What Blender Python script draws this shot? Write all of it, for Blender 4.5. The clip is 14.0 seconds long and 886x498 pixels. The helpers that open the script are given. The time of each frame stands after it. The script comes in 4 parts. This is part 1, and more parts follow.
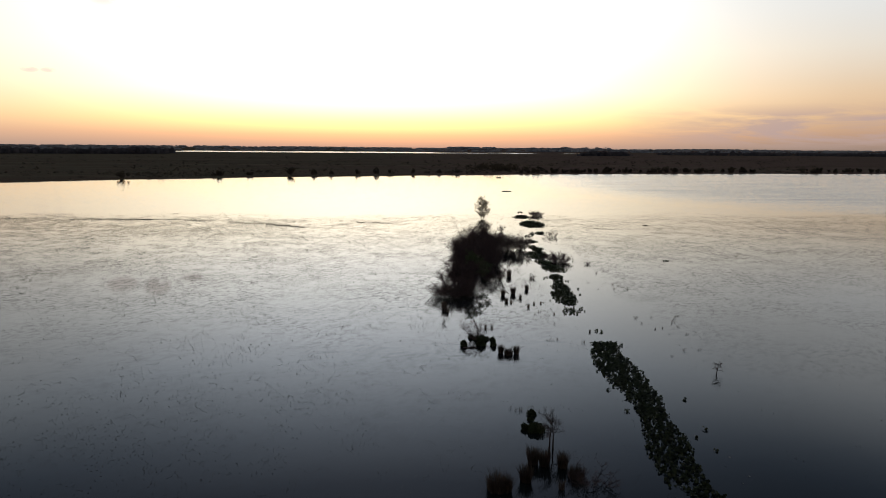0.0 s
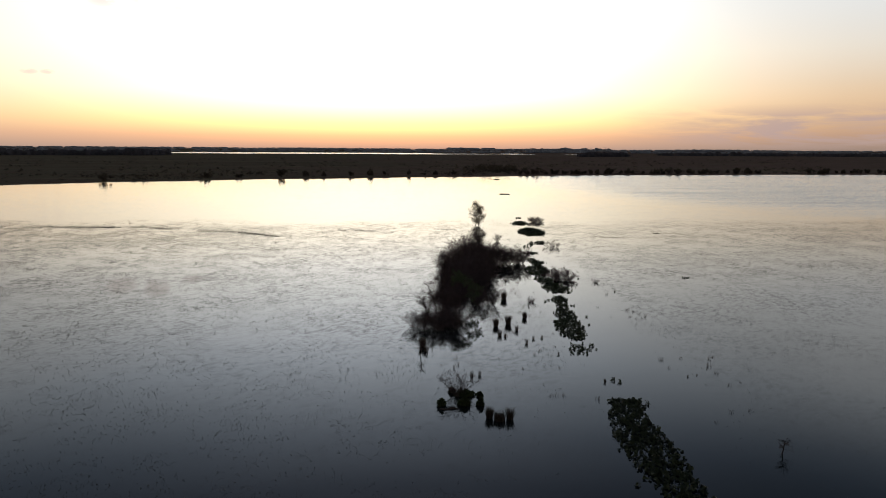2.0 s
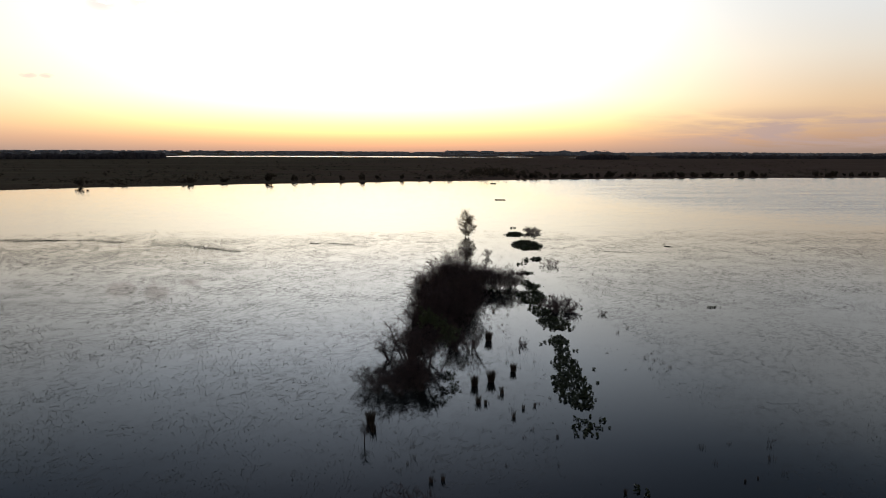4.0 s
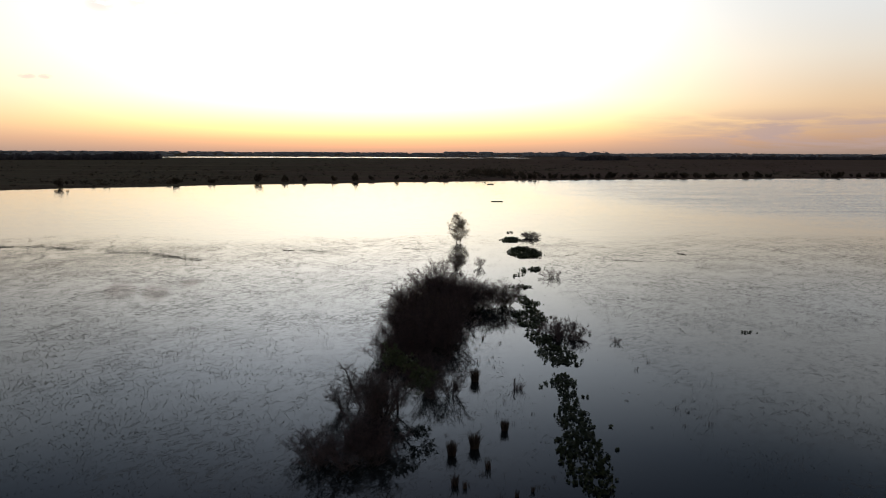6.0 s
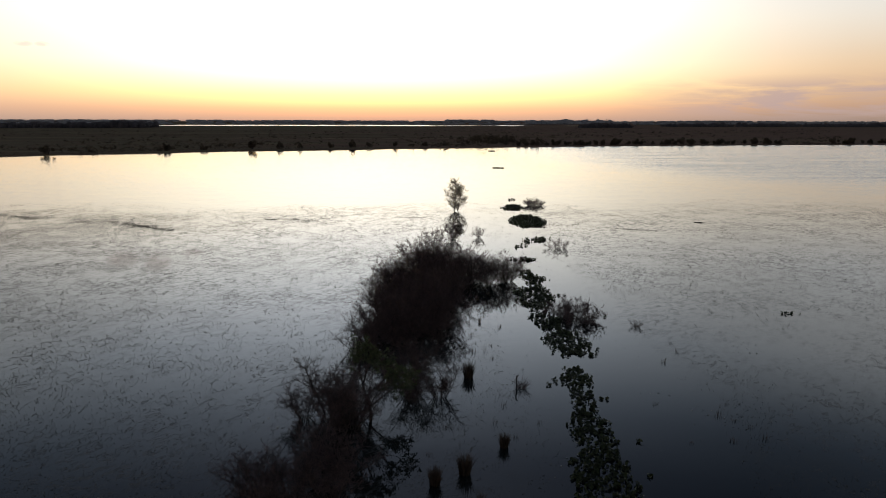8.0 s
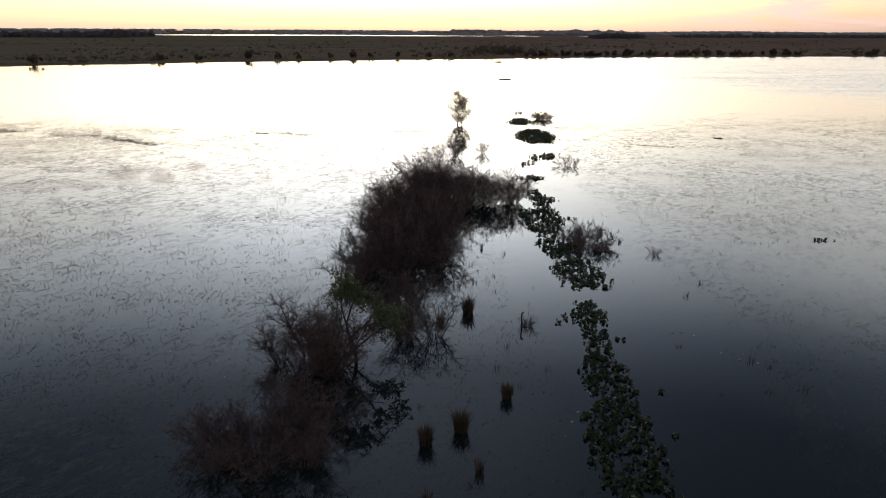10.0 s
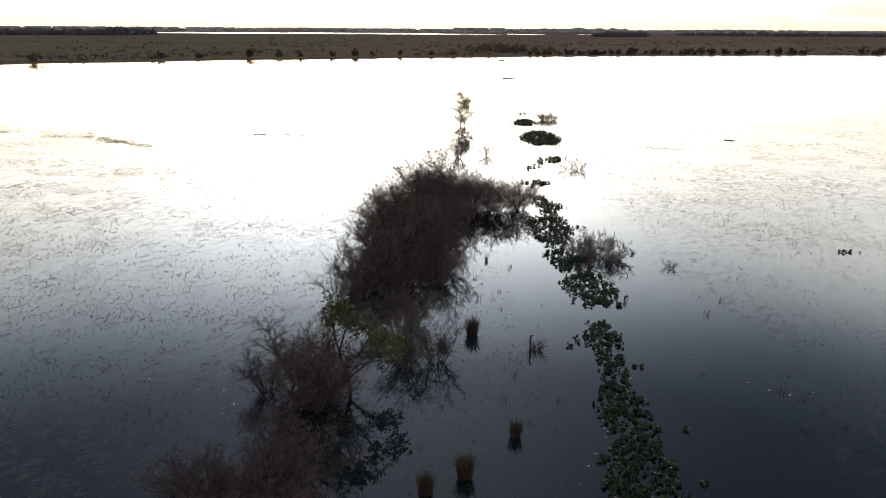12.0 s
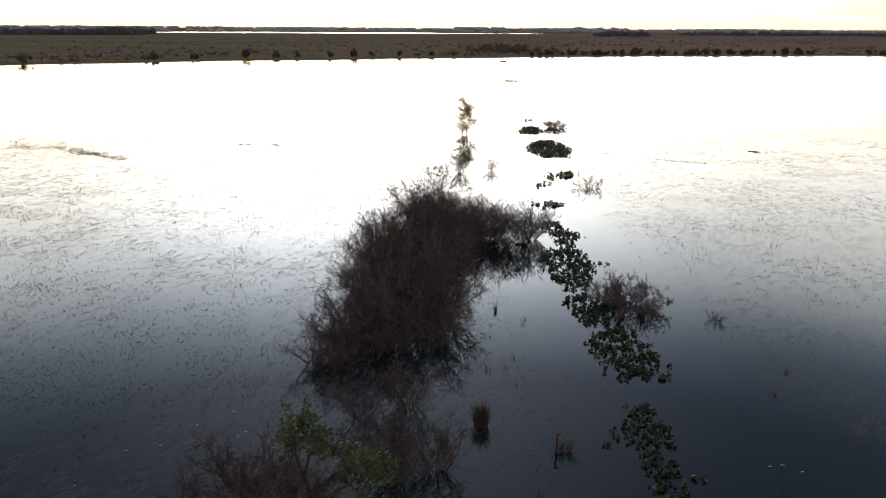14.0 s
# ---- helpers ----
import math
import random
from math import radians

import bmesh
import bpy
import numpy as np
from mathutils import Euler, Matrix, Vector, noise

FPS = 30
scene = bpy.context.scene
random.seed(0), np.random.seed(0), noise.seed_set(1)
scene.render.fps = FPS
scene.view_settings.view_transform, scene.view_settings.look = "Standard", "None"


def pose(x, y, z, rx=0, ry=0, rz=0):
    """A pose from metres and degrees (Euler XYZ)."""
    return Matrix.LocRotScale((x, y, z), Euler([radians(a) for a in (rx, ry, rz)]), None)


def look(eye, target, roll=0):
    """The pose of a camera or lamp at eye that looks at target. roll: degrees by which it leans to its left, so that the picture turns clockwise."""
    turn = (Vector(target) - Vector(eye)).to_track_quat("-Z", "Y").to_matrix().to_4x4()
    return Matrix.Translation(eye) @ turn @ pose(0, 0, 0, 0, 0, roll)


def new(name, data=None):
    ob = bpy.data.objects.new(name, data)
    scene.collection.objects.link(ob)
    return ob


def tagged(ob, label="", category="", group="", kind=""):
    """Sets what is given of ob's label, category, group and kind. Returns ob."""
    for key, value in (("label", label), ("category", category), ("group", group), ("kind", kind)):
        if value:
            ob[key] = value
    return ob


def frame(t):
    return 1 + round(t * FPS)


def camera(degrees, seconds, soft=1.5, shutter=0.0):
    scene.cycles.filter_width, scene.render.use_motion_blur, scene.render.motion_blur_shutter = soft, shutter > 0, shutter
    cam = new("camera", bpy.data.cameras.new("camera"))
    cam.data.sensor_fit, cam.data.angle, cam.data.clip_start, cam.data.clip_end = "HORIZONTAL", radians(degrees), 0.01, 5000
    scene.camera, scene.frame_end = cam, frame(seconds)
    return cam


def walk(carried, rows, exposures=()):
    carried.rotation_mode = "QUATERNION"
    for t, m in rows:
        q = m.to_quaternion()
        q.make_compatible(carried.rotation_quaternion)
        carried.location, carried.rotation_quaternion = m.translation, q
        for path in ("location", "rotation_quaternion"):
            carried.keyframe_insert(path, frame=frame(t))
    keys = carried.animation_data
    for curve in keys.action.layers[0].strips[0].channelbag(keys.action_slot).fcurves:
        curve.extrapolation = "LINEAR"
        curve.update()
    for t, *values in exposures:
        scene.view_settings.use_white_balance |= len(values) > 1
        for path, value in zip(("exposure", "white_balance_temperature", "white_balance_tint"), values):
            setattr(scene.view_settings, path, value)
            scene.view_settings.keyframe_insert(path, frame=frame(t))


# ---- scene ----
cam = camera(67.5, 14.0, soft=0.8)
PATH = [
    (0, (-0.354, 0.72, 16.643), (-0.32, 2.697, 16.341), 0.4),
    (0.5, (0.032, 3.805, 16.474), (0.066, 5.782, 16.171), 0.4),
    (1, (0.46, 7.081, 16.36), (0.497, 9.058, 16.058), 0.4),
    (1.5, (1.05, 10.575, 16.405), (1.085, 12.553, 16.106), 0.35),
    (2, (1.72, 14.104, 16.51), (1.755, 16.081, 16.211), 0.3),
    (2.5, (2.52, 17.9, 16.57), (2.553, 19.877, 16.274), 0.25),
    (3, (3.3, 21.95, 16.54), (3.335, 23.928, 16.246), 0.2),
    (5.5, (6.265, 38.814, 16.095), (6.304, 40.793, 15.809), 0.2),
    (6, (6.636, 41.596, 15.791), (6.676, 43.575, 15.504), 0.2),
    (6.5, (6.971, 44.238, 15.45), (7.011, 46.217, 15.162), 0.2),
    (7, (7.3, 46.441, 15.06), (7.336, 48.42, 14.771), 0.15),
    (7.5, (7.497, 48.322, 14.73), (7.533, 50.297, 14.414), 0.1),
    (8, (7.68, 50.127, 14.457), (7.715, 52.091, 14.078), 0.1),
    (8.5, (7.884, 51.557, 14.18), (7.916, 53.515, 13.772), 0.1),
    (9, (8.03, 52.845, 13.942), (8.059, 54.781, 13.443), 0.1),
    (9.2, (8.06, 53.5, 13.88), (8.087, 55.422, 13.325), 0.1),
    (9.8, (8.14, 54.6, 13.76), (8.162, 56.5, 13.137), 0.2),
    (11.5, (8.2, 56.306, 13.69), (8.215, 58.205, 13.063), 0.3),
    (12, (8.179, 57.424, 13.785), (8.193, 59.322, 13.156), 0.3),
    (12.5, (8.16, 59.01, 13.9), (8.174, 60.908, 13.268), 0.3),
    (13, (8.165, 61.065, 13.93), (8.178, 62.964, 13.3), 0.3),
    (13.5, (8.174, 63.15, 14.04), (8.187, 65.047, 13.409), 0.3),
    (14, (8.197, 64.645, 14.089), (8.21, 66.543, 13.458), 0.3),
]
EXPOSURES = [(0.0, 0.0, 6500, 10), (7.5, 0.0, 6500, 10), (8.5, 0.22, 6450, 10), (9.2, 0.45, 6500, 10), (11.3, 1.83, 6950, 10), (14.0, 1.83, 6950, 10)]
walk(cam, [(t, look(eye, target, roll)) for t, eye, target, roll in PATH], EXPOSURES)

# ---- sky and sun ----
SUN_AZ = radians(-5.0)      # clockwise from +y
SUN_EL = radians(0.0)


class Nodes:
    """Short-hand for building a node tree."""

    def __init__(self, tree):
        self.tree = tree
        tree.nodes.clear()

    def add(self, kind, ins=None, operation=None, data_type=None):
        n = self.tree.nodes.new(kind)
        if operation:
            n.operation = operation
        if data_type:
            n.data_type = data_type
        for k, v in (ins or {}).items():
            if isinstance(v, bpy.types.NodeSocket):
                self.tree.links.new(v, n.inputs[k])
            else:
                n.inputs[k].default_value = v
        return n

    def math(self, op, a, b=0.0, c=0.0, clamp=False):
        n = self.add("ShaderNodeMath", {0: a, 1: b, 2: c}, operation=op)
        n.use_clamp = clamp
        return n.outputs[0]

    def ramp(self, fac, stops, smooth=False):
        n = self.add("ShaderNodeValToRGB", {0: fac})
        r = n.color_ramp
        r.interpolation = "EASE" if smooth else "LINEAR"
        while len(r.elements) < len(stops):
            r.elements.new(0.5)
        for e, (p, c) in zip(r.elements, stops):
            e.position = p
            e.color = (c, c, c, 1) if isinstance(c, (int, float)) else (*c, 1)
        return n.outputs[0]

    def noise(self, scale, detail=3, rough=0.55, vec=None, stretch=None, distortion=0.0):
        if vec is None:
            vec = self.add("ShaderNodeTexCoord").outputs["Object"]
        if stretch:
            vec = self.add("ShaderNodeMapping", {"Vector": vec, "Scale": stretch}).outputs[0]
        return self.add("ShaderNodeTexNoise", {"Vector": vec, "Scale": scale, "Detail": detail, "Roughness": rough, "Distortion": distortion}).outputs[0]

    def mix(self, fac, a, b):
        n = self.add("ShaderNodeMix", data_type="RGBA")
        for i, v in ((0, fac), (6, a), (7, b)):
            if isinstance(v, bpy.types.NodeSocket):
                self.tree.links.new(v, n.inputs[i])
            else:
                n.inputs[i].default_value = v if i == 0 else (*v, 1)
        return n.outputs[2]


world = bpy.data.worlds.new("dusk_sky")
scene.world = world
world.use_nodes = True
w = Nodes(world.node_tree)
way = w.add("ShaderNodeTexCoord").outputs["Generated"]
xyz = w.add("ShaderNodeSeparateXYZ", {0: way})
elev = w.math("DIVIDE", w.math("ARCSINE", xyz.outputs[2]), math.pi / 2, clamp=True)     # 0 at the horizon, 1 at the zenith
azim = w.math("ABSOLUTE", w.math("SUBTRACT", w.math("ARCTAN2", xyz.outputs[0], xyz.outputs[1]), SUN_AZ))
D = 1 / 90
haze = w.ramp(elev, [(0, (0.45, 0.33, 0.27)), (1.2 * D, (0.68, 0.44, 0.31)), (3 * D, (0.89, 0.61, 0.39)), (7.5 * D, (0.91, 0.78, 0.62)),
                     (12.5 * D, (0.76, 0.75, 0.71)), (18 * D, (0.48, 0.56, 0.65)), (24 * D, (0.168, 0.228, 0.335)), (29.5 * D, (0.066, 0.092, 0.168)), (45 * D, (0.068, 0.094, 0.155)), (1, (0.070, 0.094, 0.148))])
rise = w.ramp(elev, [(0, (0.08, 0.02, 0.0)), (1.0 * D, (0.24, 0.10, 0.01)), (2.2 * D, (0.48, 0.34, 0.08)), (4.5 * D, (0.58, 0.56, 0.40)), (10 * D, (0.60, 0.62, 0.60)),
                     (16 * D, (0.50, 0.53, 0.56)), (22 * D, (0.29, 0.32, 0.35)), (28 * D, (0.09, 0.10, 0.115)), (50 * D, (0.02, 0.022, 0.026)), (1, (0, 0, 0))])
lobe = w.math("EXPONENT", w.math("MULTIPLY", w.math("POWER", w.math("DIVIDE", azim, radians(22)), 2.0), -1.0))
behind = w.math("MULTIPLY_ADD", w.math("COSINE", azim), 0.25, 0.75)
base = w.add("ShaderNodeVectorMath", {0: haze, 3: behind}, operation="SCALE").outputs[0]
glow = w.add("ShaderNodeVectorMath", {0: rise, 3: w.math("MULTIPLY", lobe, 2.4)}, operation="SCALE").outputs[0]
nishita = w.add("ShaderNodeTexSky")
nishita.sky_type, nishita.sun_disc = "NISHITA", False
nishita.sun_elevation, nishita.sun_rotation = SUN_EL, SUN_AZ
nishita.air_density, nishita.dust_density = 1.2, 2.0
dome = w.add("ShaderNodeVectorMath", {0: nishita.outputs[0], 3: 0.05}, operation="SCALE").outputs[0]
total = w.add("ShaderNodeVectorMath", {0: base, 1: glow}, operation="ADD").outputs[0]
total = w.add("ShaderNodeVectorMath", {0: total, 1: dome}, operation="ADD").outputs[0]
# the sky away from the glow is paler and greyer
pale = w.math("MULTIPLY", w.ramp(azim, [(0.30, 0.0), (0.66, 1.0)]), w.ramp(elev, [(4.5 * D, 0.0), (11 * D, 0.75), (17 * D, 0.6), (22 * D, 0.0)]))
total = w.mix(pale, total, (0.76, 0.79, 0.81))
dim = w.math("MULTIPLY", w.ramp(w.math("ARCTAN2", xyz.outputs[0], xyz.outputs[1]), [(0.22, 0.0), (0.55, 1.0)]), w.ramp(elev, [(0.0, 0.22), (5 * D, 0.17), (11 * D, 0.0)]))
total = w.add("ShaderNodeVectorMath", {0: total, 3: w.math("SUBTRACT", 1.0, dim)}, operation="SCALE").outputs[0]
# high up, the light falls off quickly away from the glow
fall = w.math("MULTIPLY", w.ramp(azim, [(0.18, 0.0), (0.58, 1.0)]), w.ramp(elev, [(17 * D, 0.0), (25 * D, 0.24), (40 * D, 0.24), (60 * D, 0.0)]))
fall = w.math("MULTIPLY", fall, w.math("MULTIPLY_ADD", w.ramp(w.math("ARCTAN2", xyz.outputs[0], xyz.outputs[1]), [(0.2, 0.0), (0.55, 1.0)]), 0.5, 1.0))
total = w.add("ShaderNodeVectorMath", {0: total, 3: w.math("SUBTRACT", 1.0, fall)}, operation="SCALE").outputs[0]
# thin grey-violet streaks of cloud low on one side and a few scraps higher up
flat = w.add("ShaderNodeVectorMath", {0: way, 1: (7.0, 7.0, 46.0)}, operation="MULTIPLY").outputs[0]
cloud = w.noise(1.0, 5, 0.6, vec=flat, distortion=0.4)
cloud = w.ramp(cloud, [(0.42, 0.0), (0.58, 1.0)])
low = w.ramp(elev, [(0.0, 0.0), (0.9 * D, 1.0), (2.4 * D, 0.9), (3.6 * D, 0.0)])
side = w.ramp(w.math("ARCTAN2", xyz.outputs[0], xyz.outputs[1]), [(0.26, 0.0), (0.48, 1.0)])
veil = w.math("MULTIPLY", w.math("MULTIPLY", cloud, low), w.math("MULTIPLY", side, 0.9))
total = w.mix(veil, total, (0.50, 0.37, 0.345))
turn_way = w.math("ARCTAN2", xyz.outputs[0], xyz.outputs[1])
shred = w.ramp(w.noise(1.0, 4, 0.6, vec=w.add("ShaderNodeVectorMath", {0: way, 1: (34.0, 34.0, 120.0)}, operation="MULTIPLY").outputs[0]), [(0.30, 0.0), (0.46, 1.0)])
for a0, a1, e0, e1 in ((-0.462, -0.420, 10.1, 11.3), (-0.415, -0.378, 10.4, 11.8), (-0.366, -0.332, 10.25, 10.8), (-0.540, -0.519, 5.15, 5.55), (-0.518, -0.500, 5.2, 5.55)):
    am, ah, em, eh = (a0 + a1) / 2, (a1 - a0) / 2, radians((e0 + e1) / 2), radians((e1 - e0) / 2)
    inside = w.math("SUBTRACT", 1.0, w.math("ADD", w.math("POWER", w.math("DIVIDE", w.math("SUBTRACT", turn_way, am), ah), 2.0),
                                            w.math("POWER", w.math("DIVIDE", w.math("SUBTRACT", w.math("ARCSINE", xyz.outputs[2]), em), eh), 2.0)), clamp=True)
    total = w.mix(w.math("MULTIPLY", w.math("MULTIPLY", shred, w.math("POWER", inside, 0.4)), 0.62), total, (0.78, 0.66, 0.60))
w.add("ShaderNodeOutputWorld", {0: w.add("ShaderNodeBackground", {0: total, 1: 1.0}).outputs[0]})

lamp = bpy.data.lights.new("sun", "SUN")
lamp.energy, lamp.angle, lamp.color = 0.5, radians(0.6), (1.0, 0.66, 0.38)
sun = new("sun", lamp)
sun.matrix_world = look((0, 0, 60), (-math.sin(SUN_AZ) * math.cos(SUN_EL), -math.cos(SUN_AZ) * math.cos(SUN_EL), 60 - math.sin(SUN_EL)))


# ---- materials ----
def material(name):
    m = bpy.data.materials.new(name)
    m.use_nodes = True
    return m, Nodes(m.node_tree)


def finish(n, color, rough=0.8, bump=None, strength=0.3, distance=0.05, extra=None):
    ins = {"Base Color": color, "Roughness": rough}
    ins.update(extra or {})
    if bump is not None:
        ins["Normal"] = n.add("ShaderNodeBump", {"Strength": strength, "Distance": distance, "Height": bump}).outputs[0]
    n.add("ShaderNodeOutputMaterial", {0: n.add("ShaderNodeBsdfPrincipled", ins).outputs[0]})


def make_water():
    m, n = material("lake_water")
    pos = n.add("ShaderNodeNewGeometry").outputs["Position"]
    part_xyz = n.add("ShaderNodeSeparateXYZ", {0: pos})
    # open water past the weed is ruffled by wind on one side, calm elsewhere
    edge = n.noise(0.012, 3, 0.5, vec=pos, stretch=(0.5, 1.6, 1))
    lane = n.math("MULTIPLY_ADD", part_xyz.outputs[0], 1.16, part_xyz.outputs[1])
    lane = n.math("MULTIPLY_ADD", edge, 130.0, n.math("SUBTRACT", lane, 30.0))
    wind = n.ramp(n.math("DIVIDE", n.math("SUBTRACT", lane, 320.0), 90.0, clamp=True), [(0.0, 0.0), (1.0, 1.0)])
    right = n.ramp(n.math("DIVIDE", part_xyz.outputs[0], 90.0, clamp=True), [(0.42, 0.0), (1.0, 1.0)])
    wind = n.math("MULTIPLY", wind, right)
    fine = n.noise(2.6, 3, 0.6, vec=pos, stretch=(0.6, 1.5, 1))
    long = n.noise(0.35, 3, 0.6, vec=pos, stretch=(0.35, 2.2, 1))
    streak = n.noise(0.03, 4, 0.6, vec=pos, stretch=(0.5, 5, 1))
    open_water = n.ramp(n.math("DIVIDE", n.math("SUBTRACT", part_xyz.outputs[1], 140.0), 250.0, clamp=True), [(0.0, 0.0), (0.26, 1.0)])
    far_lake = n.math("GREATER_THAN", part_xyz.outputs[1], 1000.0)
    swell = n.math("MULTIPLY_ADD", wind, 0.03, n.math("MULTIPLY_ADD", open_water, 0.03, 0.001))
    swell = n.math("MULTIPLY_ADD", far_lake, 0.25, swell)
    height = n.math("MULTIPLY_ADD", long, swell, n.math("MULTIPLY", fine, 0.0008))
    rough = n.math("MULTIPLY_ADD", wind, n.math("MULTIPLY", streak, 0.06), 0.02)
    murk = n.noise(0.05, 4, 0.6, vec=pos)
    color = n.mix(murk, (0.004, 0.007, 0.008), (0.010, 0.013, 0.012))
    # fine weed just at the surface, in flecks, up to an uneven line and away from the open channel
    ragged = n.noise(0.05, 4, 0.65, vec=pos, stretch=(0.7, 0.7, 1))
    line = n.math("MULTIPLY_ADD", part_xyz.outputs[0], -0.08, part_xyz.outputs[1])
    line = n.math("MULTIPLY_ADD", ragged, 46.0, line)
    field = n.ramp(n.math("DIVIDE", n.math("SUBTRACT", line, 60.0), 130.0, clamp=True), [(0.0, 0.35), (0.16, 0.55), (0.36, 0.9), (0.85, 1.0), (0.93, 0.55), (0.97, 0.0)])
    channel = n.math("ABSOLUTE", n.math("SUBTRACT", n.math("MULTIPLY_ADD", ragged, 5.0, part_xyz.outputs[0]), 19.0))
    field = n.math("MULTIPLY", field, n.ramp(n.math("DIVIDE", channel, 12.0, clamp=True), [(0.30, 0.12), (0.62, 1.0)]))
    patch = n.ramp(n.noise(0.09, 4, 0.7, vec=pos), [(0.40, 0.12), (0.60, 1.0)])
    slant = n.add("ShaderNodeMapping", {"Vector": pos, "Rotation": (0, 0, radians(-50))}).outputs[0]
    fleck = n.math("ADD", n.math("MULTIPLY", n.noise(1.5, 4, 0.8, vec=slant, stretch=(0.75, 1.2, 1), distortion=0.6), 0.62),
                   n.math("MULTIPLY", n.noise(5.0, 3, 0.8, vec=slant, stretch=(0.55, 1.5, 1), distortion=0.8), 0.38))
    film = n.ramp(fleck, [(0.49, 0.0), (0.53, 0.35), (0.58, 1.0)])
    film = n.math("MULTIPLY", n.math("MULTIPLY", film, patch), n.math("MULTIPLY", field, 0.58))
    normal = n.add("ShaderNodeBump", {"Strength": 1.0, "Distance": 1.0, "Height": height}).outputs[0]
    # small choppy wavelets on the open water, strongest where the wind falls
    chop = n.add("ShaderNodeMapping", {"Vector": pos, "Scale": (0.5, 1.3, 1)}).outputs[0]
    chop = n.add("ShaderNodeTexNoise", {"Vector": chop, "Scale": 1.7, "Detail": 2.0}).outputs["Color"]
    chop = n.add("ShaderNodeVectorMath", {0: chop, 1: (0.5, 0.5, 0.5)}, operation="SUBTRACT").outputs[0]
    # the steep side of each wavelet faces the near shore
    chop = n.add("ShaderNodeVectorMath", {0: chop}, operation="ABSOLUTE").outputs[0]
    chop = n.add("ShaderNodeVectorMath", {0: chop, 1: (0.4, -1.0, 0.0)}, operation="MULTIPLY").outputs[0]
    chop = n.add("ShaderNodeVectorMath", {0: chop, 1: (-0.03, -0.03, 0.0)}, operation="ADD").outputs[0]
    bands = n.ramp(streak, [(0.35, 0.45), (0.65, 1.0)])
    force = n.math("MULTIPLY_ADD", n.math("MULTIPLY", wind, bands), 0.75, n.math("MULTIPLY_ADD", open_water, 0.12, n.math("MULTIPLY", far_lake, 0.3)))
    normal = n.add("ShaderNodeVectorMath", {0: n.add("ShaderNodeVectorMath", {0: chop, 3: force}, operation="SCALE").outputs[0], 1: normal}, operation="ADD").outputs[0]
    normal = n.add("ShaderNodeVectorMath", {0: normal}, operation="NORMALIZE").outputs[0]
    wet = n.add("ShaderNodeBsdfPrincipled", {"Base Color": color, "Roughness": rough, "IOR": 1.333, "Normal": normal}).outputs[0]
    weed = n.add("ShaderNodeBsdfPrincipled", {"Base Color": (0.036, 0.033, 0.030, 1), "Roughness": 0.75, "Specular IOR Level": 0.3}).outputs[0]
    n.add("ShaderNodeOutputMaterial", {0: n.add("ShaderNodeMixShader", {0: film, 1: wet, 2: weed}).outputs[0]})
    return m


def make_land():
    m, n = material("marsh_ground")
    pos = n.add("ShaderNodeNewGeometry").outputs["Position"]
    big = n.noise(0.006, 4, 0.55, vec=pos, stretch=(0.5, 1.6, 1))
    mid = n.noise(0.06, 4, 0.65, vec=pos, stretch=(0.6, 1.4, 1))
    fine = n.noise(0.7, 3, 0.7, vec=pos)
    # olive sedge on one side gives way to reddish dry grass on the other
    across = n.math("MULTIPLY_ADD", n.add("ShaderNodeSeparateXYZ", {0: pos}).outputs[0], -0.0011, big)
    a = n.mix(n.ramp(across, [(0.36, 0), (0.66, 1)]), (0.150, 0.094, 0.080), (0.098, 0.091, 0.060))
    fields = n.noise(0.02, 3, 0.5, vec=pos, stretch=(0.10, 1.3, 1))
    a = n.mix(n.ramp(fields, [(0.54, 0), (0.62, 0.8)]), a, (0.150, 0.138, 0.086))
    a = n.mix(n.ramp(fields, [(0.36, 0.7), (0.44, 0)]), a, (0.080, 0.066, 0.044))
    b = n.mix(n.ramp(mid, [(0.42, 0), (0.66, 1)]), a, (0.090, 0.062, 0.044))
    c = n.mix(n.ramp(fine, [(0.35, 0), (0.75, 0.7)]), b, (0.175, 0.128, 0.088))
    finish(n, c, 1.0, fine, 0.8, 0.6, {"Specular IOR Level": 0.0})
    return m


def make_plain(name, low, high, rough=0.8, scale=6.0, bump=0.3, translucent=0.0, island=True, gloss=0.12):
    """Two tones mixed by grain noise and by the single piece."""
    m, n = material(name)
    geo = n.add("ShaderNodeNewGeometry")
    fac = n.noise(scale, 4, 0.6)
    if island:
        fac = n.math("ADD", n.math("MULTIPLY", fac, 0.45), n.math("MULTIPLY", geo.outputs["Random Per Island"], 0.55))
    color = n.mix(n.ramp(fac, [(0.25, 0), (0.8, 1)]), low, high)
    grain = n.noise(scale * 6, 3, 0.6)
    ins = {"Base Color": color, "Roughness": rough, "Specular IOR Level": gloss,
           "Normal": n.add("ShaderNodeBump", {"Strength": bump, "Distance": 0.01, "Height": grain}).outputs[0]}
    shader = n.add("ShaderNodeBsdfPrincipled", ins).outputs[0]
    if translucent:
        thin = n.add("ShaderNodeBsdfTranslucent", {"Color": color}).outputs[0]
        shader = n.add("ShaderNodeMixShader", {0: translucent, 1: shader, 2: thin}).outputs[0]
    n.add("ShaderNodeOutputMaterial", {0: shader})
    return m


